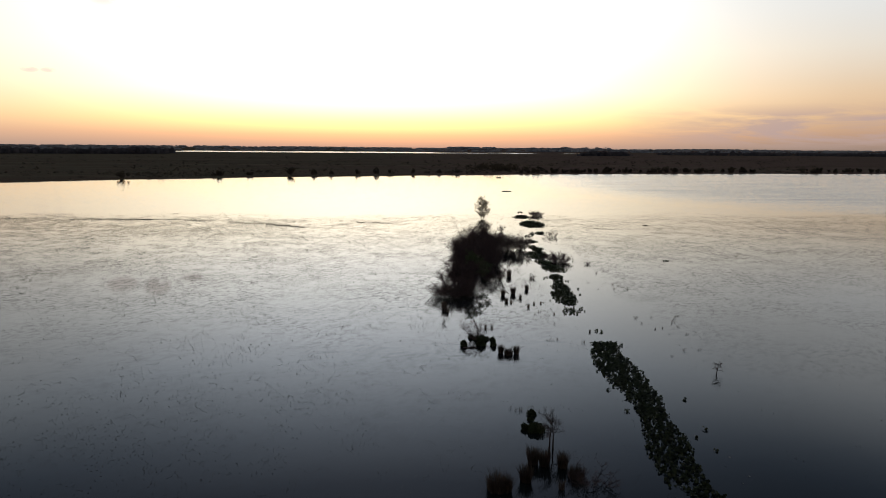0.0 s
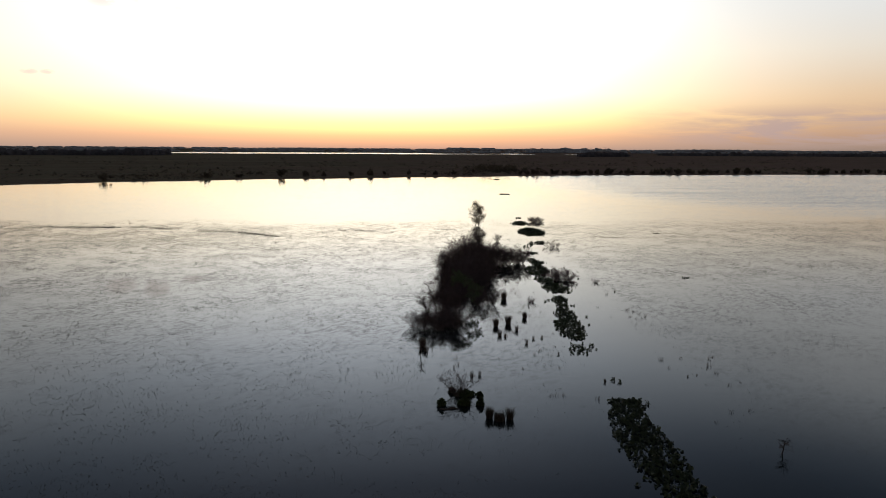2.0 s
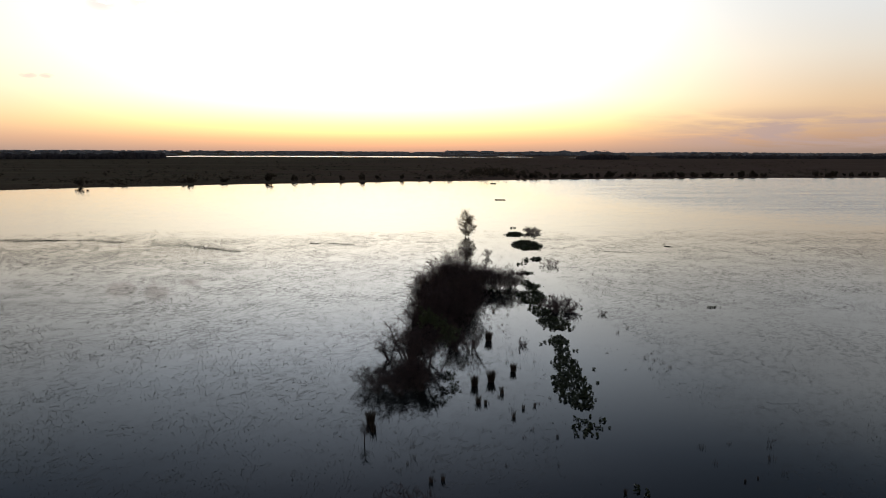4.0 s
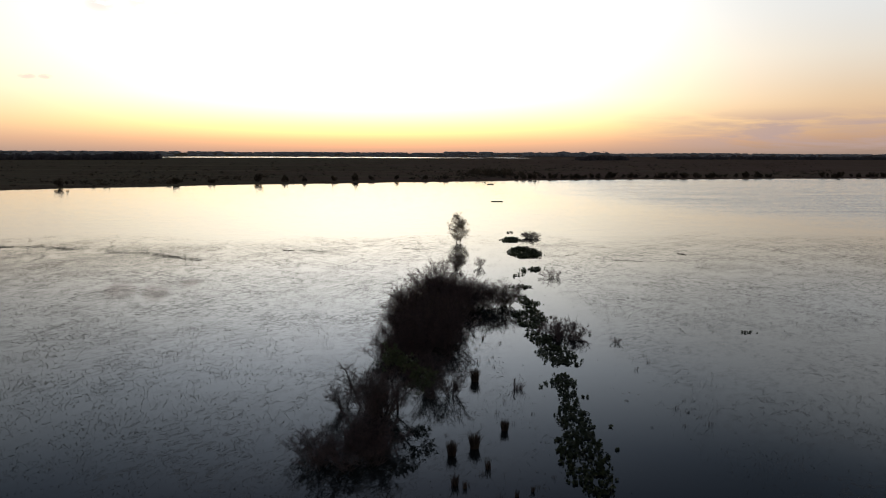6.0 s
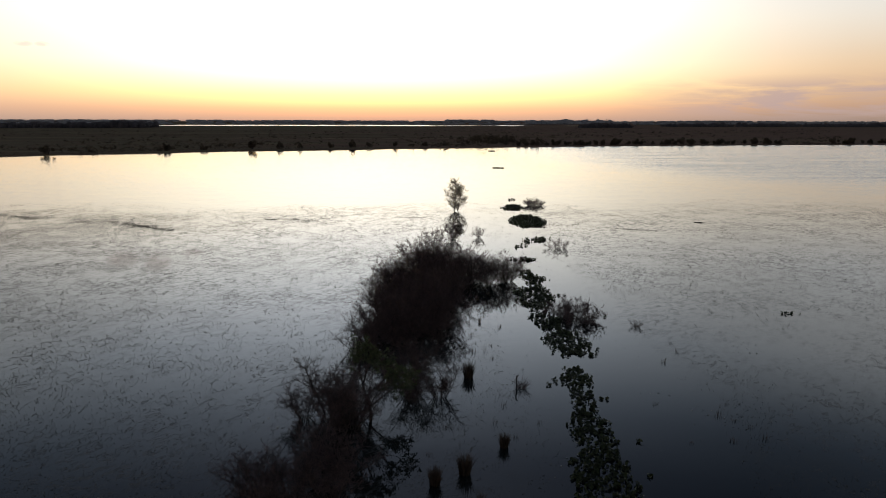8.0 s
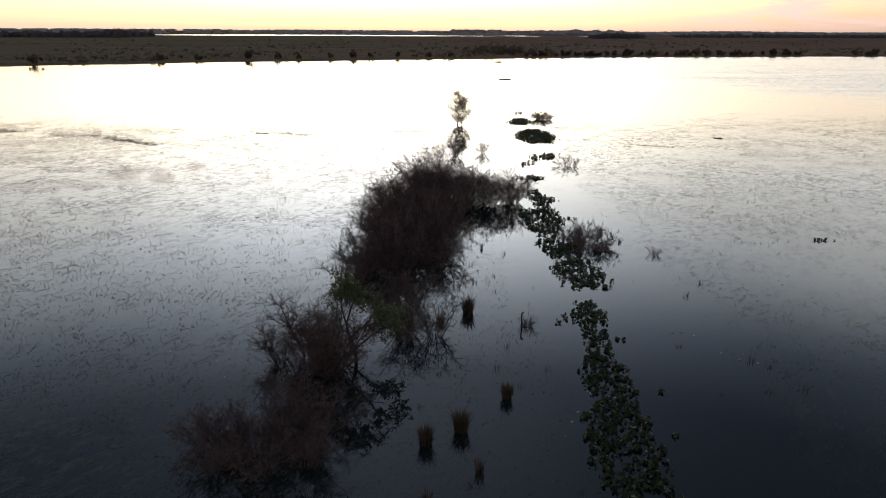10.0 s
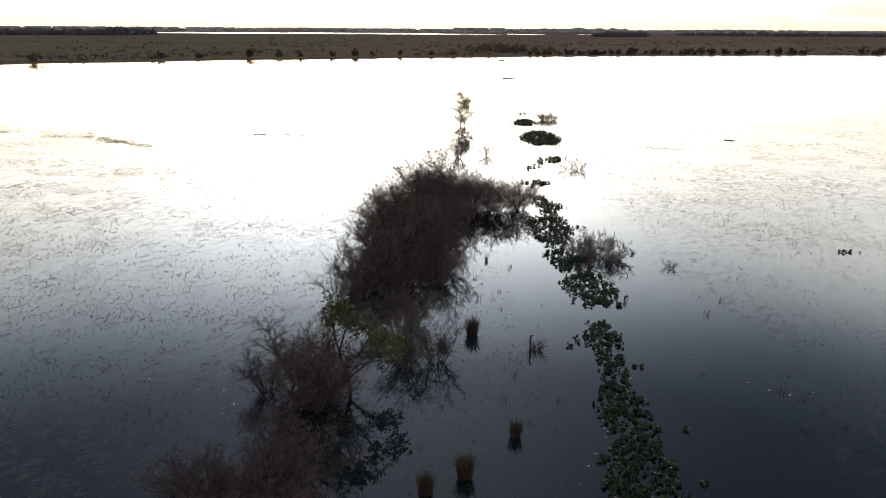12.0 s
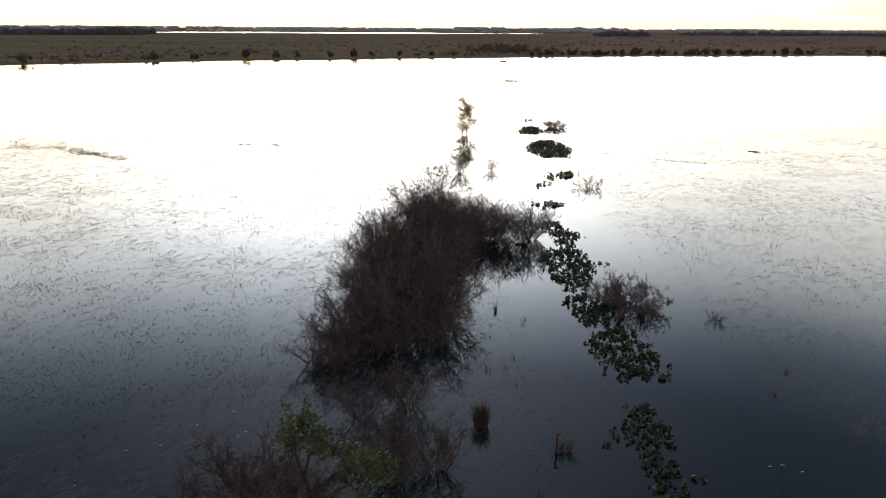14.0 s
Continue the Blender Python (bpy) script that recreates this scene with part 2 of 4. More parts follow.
WATER = make_water()
LAND = make_land()
BARK = make_plain("grey_brown_bark", (0.022, 0.017, 0.016), (0.060, 0.047, 0.042), 0.9, 9, 0.6)
TWIG = make_plain("russet_twigs", (0.044, 0.030, 0.031), (0.120, 0.080, 0.079), 0.9, 5, 0.3)
WILLOW_LEAF = make_plain("olive_leaves", (0.024, 0.035, 0.014), (0.072, 0.088, 0.034), 0.45, 4, 0.2, 0.25, gloss=0.3)
BUD = make_plain("yellowing_leaves", (0.07, 0.055, 0.02), (0.15, 0.115, 0.045), 0.7, 4, 0.2, 0.3)
HYACINTH = make_plain("hyacinth_leaf", (0.011, 0.016, 0.008), (0.050, 0.060, 0.026), 0.5, 5, 0.2, 0.22, gloss=0.14)
PETIOLE = make_plain("hyacinth_stalk", (0.03, 0.045, 0.015), (0.06, 0.07, 0.03), 0.6, 5, 0.2)
REED = make_plain("reed_blade", (0.034, 0.023, 0.019), (0.080, 0.060, 0.042), 0.8, 3, 0.2, 0.25)
WEED = make_plain("water_grass", (0.040, 0.040, 0.033), (0.095, 0.090, 0.074), 0.85, 2, 0.2)
# bleached leaves, and the glints painted as flecks on a hyacinth raft
PALE_LEAF_GLINT = make_plain("bleached_leaf_and_glint", (0.18, 0.18, 0.16), (0.36, 0.36, 0.33), 0.6, 4, 0.2)
MOSS = make_plain("mound_leaf", (0.018, 0.026, 0.010), (0.045, 0.055, 0.020), 0.7, 4, 0.2, 0.15)
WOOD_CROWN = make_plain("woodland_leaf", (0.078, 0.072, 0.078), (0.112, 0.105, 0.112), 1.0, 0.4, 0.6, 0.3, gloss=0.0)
# distance haze is put into this colour: paler and bluer than the leaves are
HAZED_CROWN = make_plain("hazed_distant_leaf", (0.26, 0.262, 0.275), (0.33, 0.333, 0.35), 1.0, 0.1, 0.6, 0.45, gloss=0.0)
SHORE_LEAF = make_plain("shore_bush_leaf", (0.048, 0.039, 0.029), (0.092, 0.075, 0.054), 1.0, 1.5, 0.4, 0.4, gloss=0.0)


# ---- mesh helpers ----
class Soup:
    """Gathers vertices and faces of one mesh."""

    def __init__(self):
        self.v, self.f, self.n = [], [], 0

    def put(self, verts, faces):
        self.v.append(np.asarray(verts, float))
        self.f.extend([tuple(i + self.n for i in f) for f in faces])
        self.n += len(verts)

    def many(self, verts, faces):
        self.v.append(verts)
        self.f.extend((faces + self.n).tolist())
        self.n += len(verts)

    def tube(self, pts, radii, sides=3):
        pts = np.asarray(pts, float)
        k = len(pts)
        along = np.gradient(pts, axis=0)
        along /= np.linalg.norm(along, axis=1)[:, None] + 1e-9
        ref = np.array((0.3, 0.9, 0.2)) if abs(along[0, 2]) > 0.8 else np.array((0.0, 0.0, 1.0))
        u = np.cross(along, ref)
        u /= np.linalg.norm(u, axis=1)[:, None] + 1e-9
        q = np.cross(along, u)
        a = np.arange(sides) * 2 * math.pi / sides
        ring = u[:, None, :] * np.cos(a)[None, :, None] + q[:, None, :] * np.sin(a)[None, :, None]
        verts = (pts[:, None, :] + ring * np.asarray(radii)[:, None, None]).reshape(-1, 3)
        faces = []
        for i in range(k - 1):
            for j in range(sides):
                b, c = i * sides + j, i * sides + (j + 1) % sides
                faces.append((b, c, c + sides, b + sides))
        self.put(verts, faces)

    def mesh(self, name, mat, smooth=False):
        me = bpy.data.meshes.new(name)
        me.from_pydata(np.concatenate(self.v).tolist(), [], self.f)
        me.materials.append(mat)
        if smooth:
            me.shade_smooth()
        me.update()
        return me


def part(name, mesh, parent, label="", kind=""):
    ob = new(name, mesh)
    ob.parent = parent
    return tagged(ob, label, kind=kind)


def thing(name, label, category, place=(0, 0, 0), group="", turn=0.0, size=1.0):
    ob = new(name)
    ob.empty_display_size = 0.2
    ob.matrix_basis = pose(*place, 0, 0, turn) @ Matrix.Diagonal((size, size, size, 1))
    return tagged(ob, label, category, group)


def unit(v):
    return v / (np.linalg.norm(v) + 1e-9)


def bend_line(rng, start, way, length, steps, lift, wobble):
    """A wandering line that bends towards the light."""
    pts, d = [np.array(start, float)], unit(np.array(way, float))
    for _ in range(steps):
        d = unit(d + np.array((0, 0, lift)) + rng.normal(0, wobble, 3))
        pts.append(pts[-1] + d * length / steps)
    return np.array(pts), d


# ---- setting: water, far shore ----
def shore_y(x):
    """The line of the far bank."""
    xs = (-2600, -700, -300, -193, -155, -84, 12, 128, 211, 331, 800, 3000)
    ys = (-600, 40, 224, 301, 333, 375, 413, 450, 464, 483, 560, 900)
    return np.interp(x, xs, ys)


TABLE = np.random.default_rng(4).uniform(-1, 1, 4096)


def waves(x, y, s, seed):
    """Smooth value noise between -1 and 1, for arrays."""
    u, v = x / s + seed * 17.37, y / s - seed * 9.71
    i, j = np.floor(u).astype(np.int64), np.floor(v).astype(np.int64)
    a, b = u - i, v - j
    a, b = a * a * (3 - 2 * a), b * b * (3 - 2 * b)
    pick_at = lambda m, n: TABLE[(m * 1619 + n * 31337 + seed * 6971 + ((m * 37) ^ (n * 59))) & 4095]
    return (pick_at(i, j) * (1 - a) + pick_at(i + 1, j) * a) * (1 - b) + (pick_at(i, j + 1) * (1 - a) + pick_at(i + 1, j + 1) * a) * b


def wave(x, y, s, seed):
    return noise.noise(Vector((x / s + seed * 7.3, y / s - seed * 3.1, seed * 1.7)))


def land_height(x, y):
    inland = y - (shore_y(x) + 3.5 * wave(x, 0, 22, 1) + 1.6 * wave(x, 0, 6, 2))
    h = -0.6 + 1.1 * min(1.0, max(0.0, (inland + 1.5) / 3.0))
    if inland > 2:
        h += 0.35 * wave(x, y, 40, 3) + 0.15 * wave(x, y, 9, 4)
    # a second, far lake
    thin = min(1.0, max(0.0, (x + 40) / 120.0))
    near = 1960 + 80 * wave(x, 0, 340, 5) + 120 * thin
    deep = 1 if near < y < 2560 + 110 * wave(x, 0, 400, 6) - 200 * thin else 0
    reach = -930 < x < 125 or (125 <= x < 330 and wave(x, y, 80, 7) > -0.25) or (330 <= x < 860 and wave(x, y, 130, 7) > 0.22)
    if deep and reach and not (y > 2250 and wave(x, y, 170, 8) > 0.3):
        h = -0.5
    if y > 2720:
        h += min(10.0, (y - 2720) / 90.0) + 3.0 * wave(x, y, 700, 9)
    return h


def build_setting():
    s = Soup()
    s.put([(-4900, -1500, 0), (4900, -1500, 0), (4900, 4950, 0), (-4900, 4950, 0)], [(0, 1, 2, 3)])
    tagged(new("water", s.mesh("water", WATER)), "still dark lake water mirroring the sunset sky", "water", kind="structure")
    xs = np.concatenate([np.linspace(-4800, -520, 60), np.linspace(-500, 700, 260), np.linspace(720, 4800, 60)])
    steps = np.concatenate([np.linspace(-6, 10, 12), np.linspace(12, 120, 24), np.linspace(130, 900, 30), np.linspace(920, 1450, 20), np.linspace(1464, 2300, 64), np.linspace(2350, 4600, 28)])
    verts, nx = [], len(xs)
    for d in steps:
        for x in xs:
            y = min(4930.0, shore_y(x) + d)
            verts.append((x, y, land_height(x, y)))
    faces = [(j * nx + i, j * nx + i + 1, (j + 1) * nx + i + 1, (j + 1) * nx + i) for j in range(len(steps) - 1) for i in range(nx - 1)]
    s = Soup()
    s.put(verts, faces)
    tagged(new("ground", s.mesh("ground", LAND)), "flat brown and olive marsh plain beyond the lake", "ground", kind="structure")


build_setting()


# ---- plants ----
def shrub_meshes(seed, height, spread, stems=13, side=9, twigs=6, lean=0.75, twig_len=0.55, twig_r=0.008, leaf=None, leaf_n=0, leaf_size=0.07):
    """A many-stemmed bush without a main trunk: each stem, the twigs and, if wanted, leaves."""
    rng = np.random.default_rng(seed)
    woods, fine, green = [], Soup(), Soup()
    for i in range(stems):
        wood = Soup()
        a = (i + rng.uniform(-0.4, 0.4)) * 2.399
        out = math.sqrt((i + 0.5) / stems) * lean
        start = (math.cos(a) * 0.25 * spread * out, math.sin(a) * 0.25 * spread * out, -0.12)
        length = height * rng.uniform(0.8, 1.06) * (1.0 + 0.12 * out)
        pts, _ = bend_line(rng, start, (math.cos(a) * out * spread * 0.62, math.sin(a) * out * spread * 0.62, 1.0), length, 6, 0.02, 0.13)
        wood.tube(pts, np.linspace(0.034, 0.010, 7) * (height / 3.0) ** 0.5 * rng.uniform(0.7, 1.2), 4)
        for _ in range(side):
            k = (0.12 + 0.87 * rng.uniform(0, 1) ** 0.8) * 6
            i0 = min(5, int(k))
            at = pts[i0] + (pts[i0 + 1] - pts[i0]) * (k - i0)
            b = rng.uniform(0, 2 * math.pi)
            bl = length * rng.uniform(0.16, 0.34)
            bp, bd = bend_line(rng, at, (math.cos(b), math.sin(b), rng.uniform(-0.25, 0.9)), bl, 3, 0.08, 0.24)
            wood.tube(bp, np.linspace(0.012, 0.006, 4), 3)
            for _ in range(twigs):
                t0 = bp[rng.integers(1, 4)]
                d = unit(bd + rng.normal(0, 0.7, 3) + (0, 0, 0.25))
                tp, td = bend_line(rng, t0, d, twig_len * rng.uniform(0.45, 1.15), 2, 0.25, 0.28)
                if tp[:, 2].min() < 0.0:
                    tp[:, 2] = np.maximum(tp[:, 2], 0.01)
                fine.tube(tp, (twig_r, twig_r * 0.8, twig_r * 0.3), 3)
                if leaf is not None:
                    for _ in range(leaf_n):
                        put_leaf(green, rng, tp[1] + (tp[2] - tp[0]) * rng.uniform(-0.3, 0.5), unit(td + rng.normal(0, 0.7, 3)), leaf_size * rng.uniform(0.6, 1.3), 0.4)
        woods.append(wood.mesh("stem", BARK))
    return woods, fine.mesh("brushwood", TWIG), (green.mesh("leaves", leaf) if leaf is not None else None)


def put_leaf(soup, rng, at, way, size, width):
    """A folded, pointed leaf."""
    side = unit(np.cross(way, rng.normal(0, 1, 3)))
    up = np.cross(side, way) * size * 0.18
    m = at + way * size * 0.45
    soup.put([at, m + side * size * width + up, at + way * size, m - side * size * width + up], [(0, 1, 2), (0, 2, 3)])


def make_shrub(name, meshes, label, category, place, group="", turn=0.0, size=1.0):
    ob = thing(name, label, category, place, group, turn, size)
    for me in meshes[0]:
        part("stem", me, ob)
    part("brushwood", meshes[1], ob, "fine russet twigs", "stuff")
    if meshes[2]:
        part("foliage", meshes[2], ob, "small leaves", "stuff")
    return ob


def blade_mesh(seed, count, height, radius, width=0.012, spread=0.35):
    """A tuft of upright blades that arch a little."""
    rng = np.random.default_rng(seed)
    s = Soup()
    for _ in range(count):
        a, r = rng.uniform(0, 2 * math.pi), radius * math.sqrt(rng.uniform(0, 1))
        p = np.array((math.cos(a) * r, math.sin(a) * r, -0.1))
        h = height * rng.uniform(0.55, 1.1)
        b = rng.uniform(0, 2 * math.pi)
        tilt = np.array((math.cos(b), math.sin(b), 0)) * spread * rng.uniform(0.1, 1.0) * h
        tilt += np.array((math.cos(a), math.sin(a), 0)) * spread * 0.5 * h * r / max(radius, 0.01)
        c = rng.uniform(0, 2 * math.pi)
        side = np.array((math.cos(c), math.sin(c), 0)) * width
        m1, m2, tip = p + tilt * 0.25 + (0, 0, h * 0.5), p + tilt * 0.6 + (0, 0, h * 0.82), p + tilt + (0, 0, h)
        s.put([p - side, p + side, m1 + side * 0.9, m1 - side * 0.9, m2 + side * 0.6, m2 - side * 0.6, tip], [(0, 1, 2, 3), (3, 2, 4, 5), (5, 4, 6)])
    return s.mesh("blades", REED)


def rosettes(at, size, rng):
    """Floating hyacinth plants: round cupped leaves on swollen stalks. Returns the meshes of leaves and stalks."""
    each = rng.integers(3, 8, len(at))
    at, size = np.repeat(at, each, 0), np.repeat(size, each)
    n, k = len(at), 7
    a = rng.uniform(0, 2 * math.pi, n)
    out = np.stack([np.cos(a), np.sin(a), 0 * a], 1)
    tip = at + out * (size * rng.uniform(0.15, 0.75, n))[:, None]
    tip[:, 2] += size * rng.uniform(0.15, 0.85, n)
    nor = out * rng.uniform(0.1, 2.2, n)[:, None] + rng.normal(0, 0.35, (n, 3)) + (0, 0, 1)
    nor /= np.linalg.norm(nor, axis=1)[:, None]
    u = np.cross(nor, (0.31, 0.2, 0.93))
    u /= np.linalg.norm(u, axis=1)[:, None]
    q = np.cross(nor, u)
    r = (size * rng.uniform(0.26, 0.44, n))[:, None]
    rim = [tip + (u * math.cos(j * 2 * math.pi / k) + q * math.sin(j * 2 * math.pi / k) * 1.1) * r + nor * r * 0.22 for j in range(k)]
    leaves = Soup()
    base = np.arange(n)[:, None] * (k + 1)
    leaves.many(np.stack([tip] + rim, 1).reshape(-1, 3), np.concatenate([base + (0, 1 + j, 1 + (j + 1) % k) for j in range(k)], 1).reshape(-1, 3))
    stalks = Soup()
    side = np.stack([-np.sin(a), np.cos(a), 0 * a], 1) * 0.012
    low = at - (0, 0, 0.03)
    ring = [low + side, low - side, low + (0, 0, 0.022), tip + side * 0.6, tip - side * 0.6, tip + (0, 0, 0.012)]
    base = np.arange(n)[:, None] * 6
    stalks.many(np.stack(ring, 1).reshape(-1, 3), np.concatenate([base + f for f in ((0, 1, 4), (0, 4, 3), (1, 2, 5), (2, 0, 3))], 1).reshape(-1, 3))
    return leaves.mesh("leaves", HYACINTH), stalks.mesh("stalks", PETIOLE)


def make_raft(spine, label, seed, density=7.0, size=0.24, ragged=0.25, group="hyacinth rafts"):
    """A raft of hyacinths along a line of (x, y, width)."""
    rng = np.random.default_rng(seed)
    xs, ys, ws = (np.array(c, float) for c in zip(*spine))
    cx, cy = xs.mean(), ys.mean()
    spots, sizes = [], []
    for i in range(len(spine) - 1):
        ln = math.hypot(xs[i + 1] - xs[i], ys[i + 1] - ys[i])
        for _ in range(max(1, int(ln * (ws[i] + ws[i + 1]) / 2 * density * 1.6))):
            t = rng.uniform(0, 1)
            wd = ws[i] + (ws[i + 1] - ws[i]) * t
            o = rng.uniform(-0.5, 0.5) + rng.normal(0, 0.06)
            x, y = xs[i] + (xs[i + 1] - xs[i]) * t + o * wd, ys[i] + (ys[i + 1] - ys[i]) * t + rng.normal(0, 0.1)
            if wave(x, y, 0.9, seed) + 0.8 * wave(x, y, 0.35, seed + 3) < -ragged - 0.45 * (0.5 - abs(o)) * 2 + 0.12:
                continue
            spots.append((x - cx, y - cy, 0.0))
            sizes.append(size * rng.uniform(0.6, 1.2))
    leaf_me, stalk_me = rosettes(np.array(spots), np.array(sizes), rng)
    ob = thing("water_hyacinth_raft", label, "water plants", (cx, cy, 0), group)
    part("foliage", leaf_me, ob, "round glossy leaves", "stuff")
    part("stalk_growth", stalk_me, ob, "green leaf stalks", "stuff")
    return ob


RAFT_1 = [(14.95, 56.2, 2.25), (14.05, 53.4, 2.25), (13.90, 50.4, 2.75), (14.00, 48.9, 3.15), (13.95, 46.6, 2.45), (14.10, 44.4, 2.35), (13.95, 42.5, 2.05),
          (13.65, 40.0, 1.65), (13.40, 38.0, 1.95), (13.05, 35.8, 2.45), (12.75, 33.8, 2.25), (12.50, 32.0, 1.95), (13.15, 30.4, 1.25), (13.50, 29.0, 0.75)]
RAFT_2 = [(16.10, 87.4, 0.75), (15.85, 86.2, 2.05), (15.60, 85.0, 1.75), (15.80, 84.2, 0.95), (15.80, 82.8, 1.35), (15.40, 81.2, 1.15), (15.25, 79.8, 2.05),
          (15.30, 78.6, 1.95), (15.30, 77.6, 1.55), (15.00, 76.5, 2.15), (14.75, 75.4, 2.25), (14.65, 74.0, 2.45), (14.65, 72.0, 2.25), (14.60, 70.2, 0.95)]
RAFT_3A = [(16.75, 113.4, 1.05), (16.95, 111.2, 1.65), (17.40, 110.0, 2.35), (16.90, 108.8, 1.35), (17.15, 107.5, 0.85)]
RAFT_3B = [(16.75, 107.2, 1.45), (16.30, 105.8, 2.75), (16.35, 104.0, 3.45), (16.10, 102.5, 2.75), (16.10, 101.4, 2.35), (16.10, 100.5, 1.55), (16.15, 99.5, 0.65)]
RAFT_3C = [(15.90, 98.9, 0.95), (16.10, 97.8, 2.15), (16.10, 96.2, 1.95), (16.30, 95.0, 1.15)]
RAFT_3D = [(17.00, 94.4, 1.35), (16.50, 93.2, 2.75), (16.80, 92.0, 2.55), (16.75, 90.8, 2.65), (16.95, 89.6, 2.25)]
make_raft(RAFT_1, "long dark green raft of floating water hyacinth", 11, 17, 0.175, 0.95)
make_raft(RAFT_2, "ragged green raft of floating water hyacinth", 12, 15, 0.165, 0.55)
make_raft([(14.6, 69.2, 2.2), (14.3, 67.8, 2.0), (13.9, 66.0, 1.8)], "sparse loose hyacinth plants trailing off a raft", 13, 7.0, 0.17, 0.08)
make_raft(RAFT_3A, "green hyacinth raft beside the bare thicket", 14, 12.5, 0.17, 0.45)
make_raft(RAFT_3B, "broad leafy hyacinth raft on still water", 15, 12.5, 0.17, 0.45)
make_raft(RAFT_3C, "green hyacinth raft against a twiggy bush", 16, 12.5, 0.17, 0.45)
make_raft(RAFT_3D, "dense dark hyacinth raft on still water", 17, 12.5, 0.17, 0.45)
make_raft([(22.3, 152.4, 1.8), (22.0, 150.0, 4.0), (21.8, 147.0, 5.0), (21.7, 144.0, 4.5), (21.9, 141.2, 2.8)], "compact rounded dark green hyacinth raft", 18, 10, 0.22, 0.7)
make_raft([(21.9, 165.4, 1.8), (21.5, 162.0, 3.6), (21.3, 159.2, 2.3)], "small compact dark hyacinth raft", 19, 10, 0.22, 0.7)
make_raft([(21.6, 132.0, 1.6), (20.8, 131.0, 3.2), (19.8, 129.6, 2.4)], "thin ragged strip of hyacinth on bright water", 20, 5, 0.26, 0.12)
make_raft([(18.3, 127.3, 1.4), (17.8, 126.0, 1.6)], "small ragged patch of hyacinth on bright water", 21, 4, 0.27, 0.12)
make_raft([(17.5, 119.4, 3.0), (17.6, 118.0, 3.2)], "narrow broken row of hyacinth plants", 22, 5, 0.26, 0.0)
make_raft([(22.7, 174.5, 1.7), (22.7, 172.9, 1.9)], "few far hyacinth plants in a thin row", 23, 4, 0.25, 0.0)
make_raft([(28.7, 259.6, 3.0), (28.6, 257.8, 3.4)], "low far island of floating plants", 24, 14, 0.22, 0.6)
make_raft([(37.4, 380.0, 3.0), (37.0, 374.0, 3.2)], "low floating plants off the far bank", 25, 4, 0.3, 0.3)
make_raft([(34.9, 98.9, 1.5), (34.8, 98.2, 1.7)], "single dark clump of floating plants", 26, 7, 0.16, 0.3)


def lone_plant(x, y, seed):
    rng = np.random.default_rng(seed)
    leaf_me, stalk_me = rosettes(np.array([(0, 0, 0), (0.08, 0.05, 0)]), np.array((0.18, 0.14)), rng)
    ob = thing("water_hyacinth", "single floating water hyacinth with round leaves", "water plant", (x, y, 0), "lone hyacinths", rng.uniform(0, 360))
    part("foliage", leaf_me, ob, "round glossy leaves", "stuff")
    part("stalk_growth", stalk_me, ob, "green leaf stalks", "stuff")


for i, (x, y) in enumerate([(17.2, 78.2), (16.75, 75.1), (14.2, 84.9), (13.7, 76.3), (13.6, 75.2), (16.65, 83.0), (16.9, 82.9), (15.9, 89.6), (16.2, 90.0), (14.8, 59.7), (15.0, 60.2), (15.3, 59.6), (15.2, 59.2),
                            (12.0, 44.8), (12.3, 37.6), (12.2, 41.0), (16.1, 38.2), (15.1, 37.0), (15.6, 35.4), (16.7, 43.0), (18.4, 104.2), (18.8, 104.0), (20.7, 97.9)]):
    lone_plant(x, y, 300 + i)

# bare willow thicket in the open water
THICKET = [shrub_meshes(40 + i, 2.6 + 0.1 * i, 1.75, 17, 12, 8, 0.95, 0.36, 0.0088) for i in range(5)]
BUDDED = shrub_meshes(46, 2.8, 1.9, 15, 10, 7, 1.1, 0.5, 0.008, BUD, 1, 0.055)
spots = [(4.2, 92.2), (6.1, 91.8), (7.7, 92.5), (4.1, 94.6), (5.5, 94.2), (7.5, 94.8), (4.8, 97.2), (5.8, 97.0), (7.7, 97.6), (5.0, 100.0), (5.8, 99.8), (7.7, 100.4), (5.4, 102.8), (6.2, 102.6), (8.2, 103.2),
         (5.9, 105.4), (6.9, 105.4), (8.8, 105.8), (10.6, 106.6), (6.0, 108.0), (7.3, 108.2), (9.2, 108.4), (11.2, 107.9), (13.0, 108.0), (6.6, 110.8), (8.6, 111.0), (10.6, 110.2), (12.6, 109.8), (14.0, 109.6), (13.9, 108.4), (14.9, 109.0), (7.4, 113.6), (4.2, 101.6), (4.4, 104.6), (4.4, 107.0), (4.6, 109.4), (8.2, 98.9), (8.2, 101.7), (8.3, 96.2), (11.2, 111.4), (9.8, 112.4), (4.6, 98.6), (5.0, 101.4), (5.4, 104.3), (5.2, 91.6), (3.5, 92.6), (12.0, 109.0), (9.6, 109.2), (6.6, 111.4), (6.6, 115.2), (8.4, 114.6)]
pick = random.Random(5)
for i, (x, y) in enumerate(spots):
    inner = 96 < y < 107 and 4.2 < x < 8.5
    src = BUDDED if inner and i % 2 else THICKET[i % 5]
    edge = x > 10.8 or y < 92.7 or x < 4.65 and y > 101
    label = "bare bush with a few yellowing leaves standing in water" if src is BUDDED else "dense leafless russet bush standing in the lake"
    make_shrub("bush", src, label, "bush", (x + pick.uniform(-.3, .3), y + pick.uniform(-.3, .3), 0), "flooded thicket", pick.uniform(0, 360), pick.uniform(0.92, 1.08) * (0.82 if edge else 1.0))

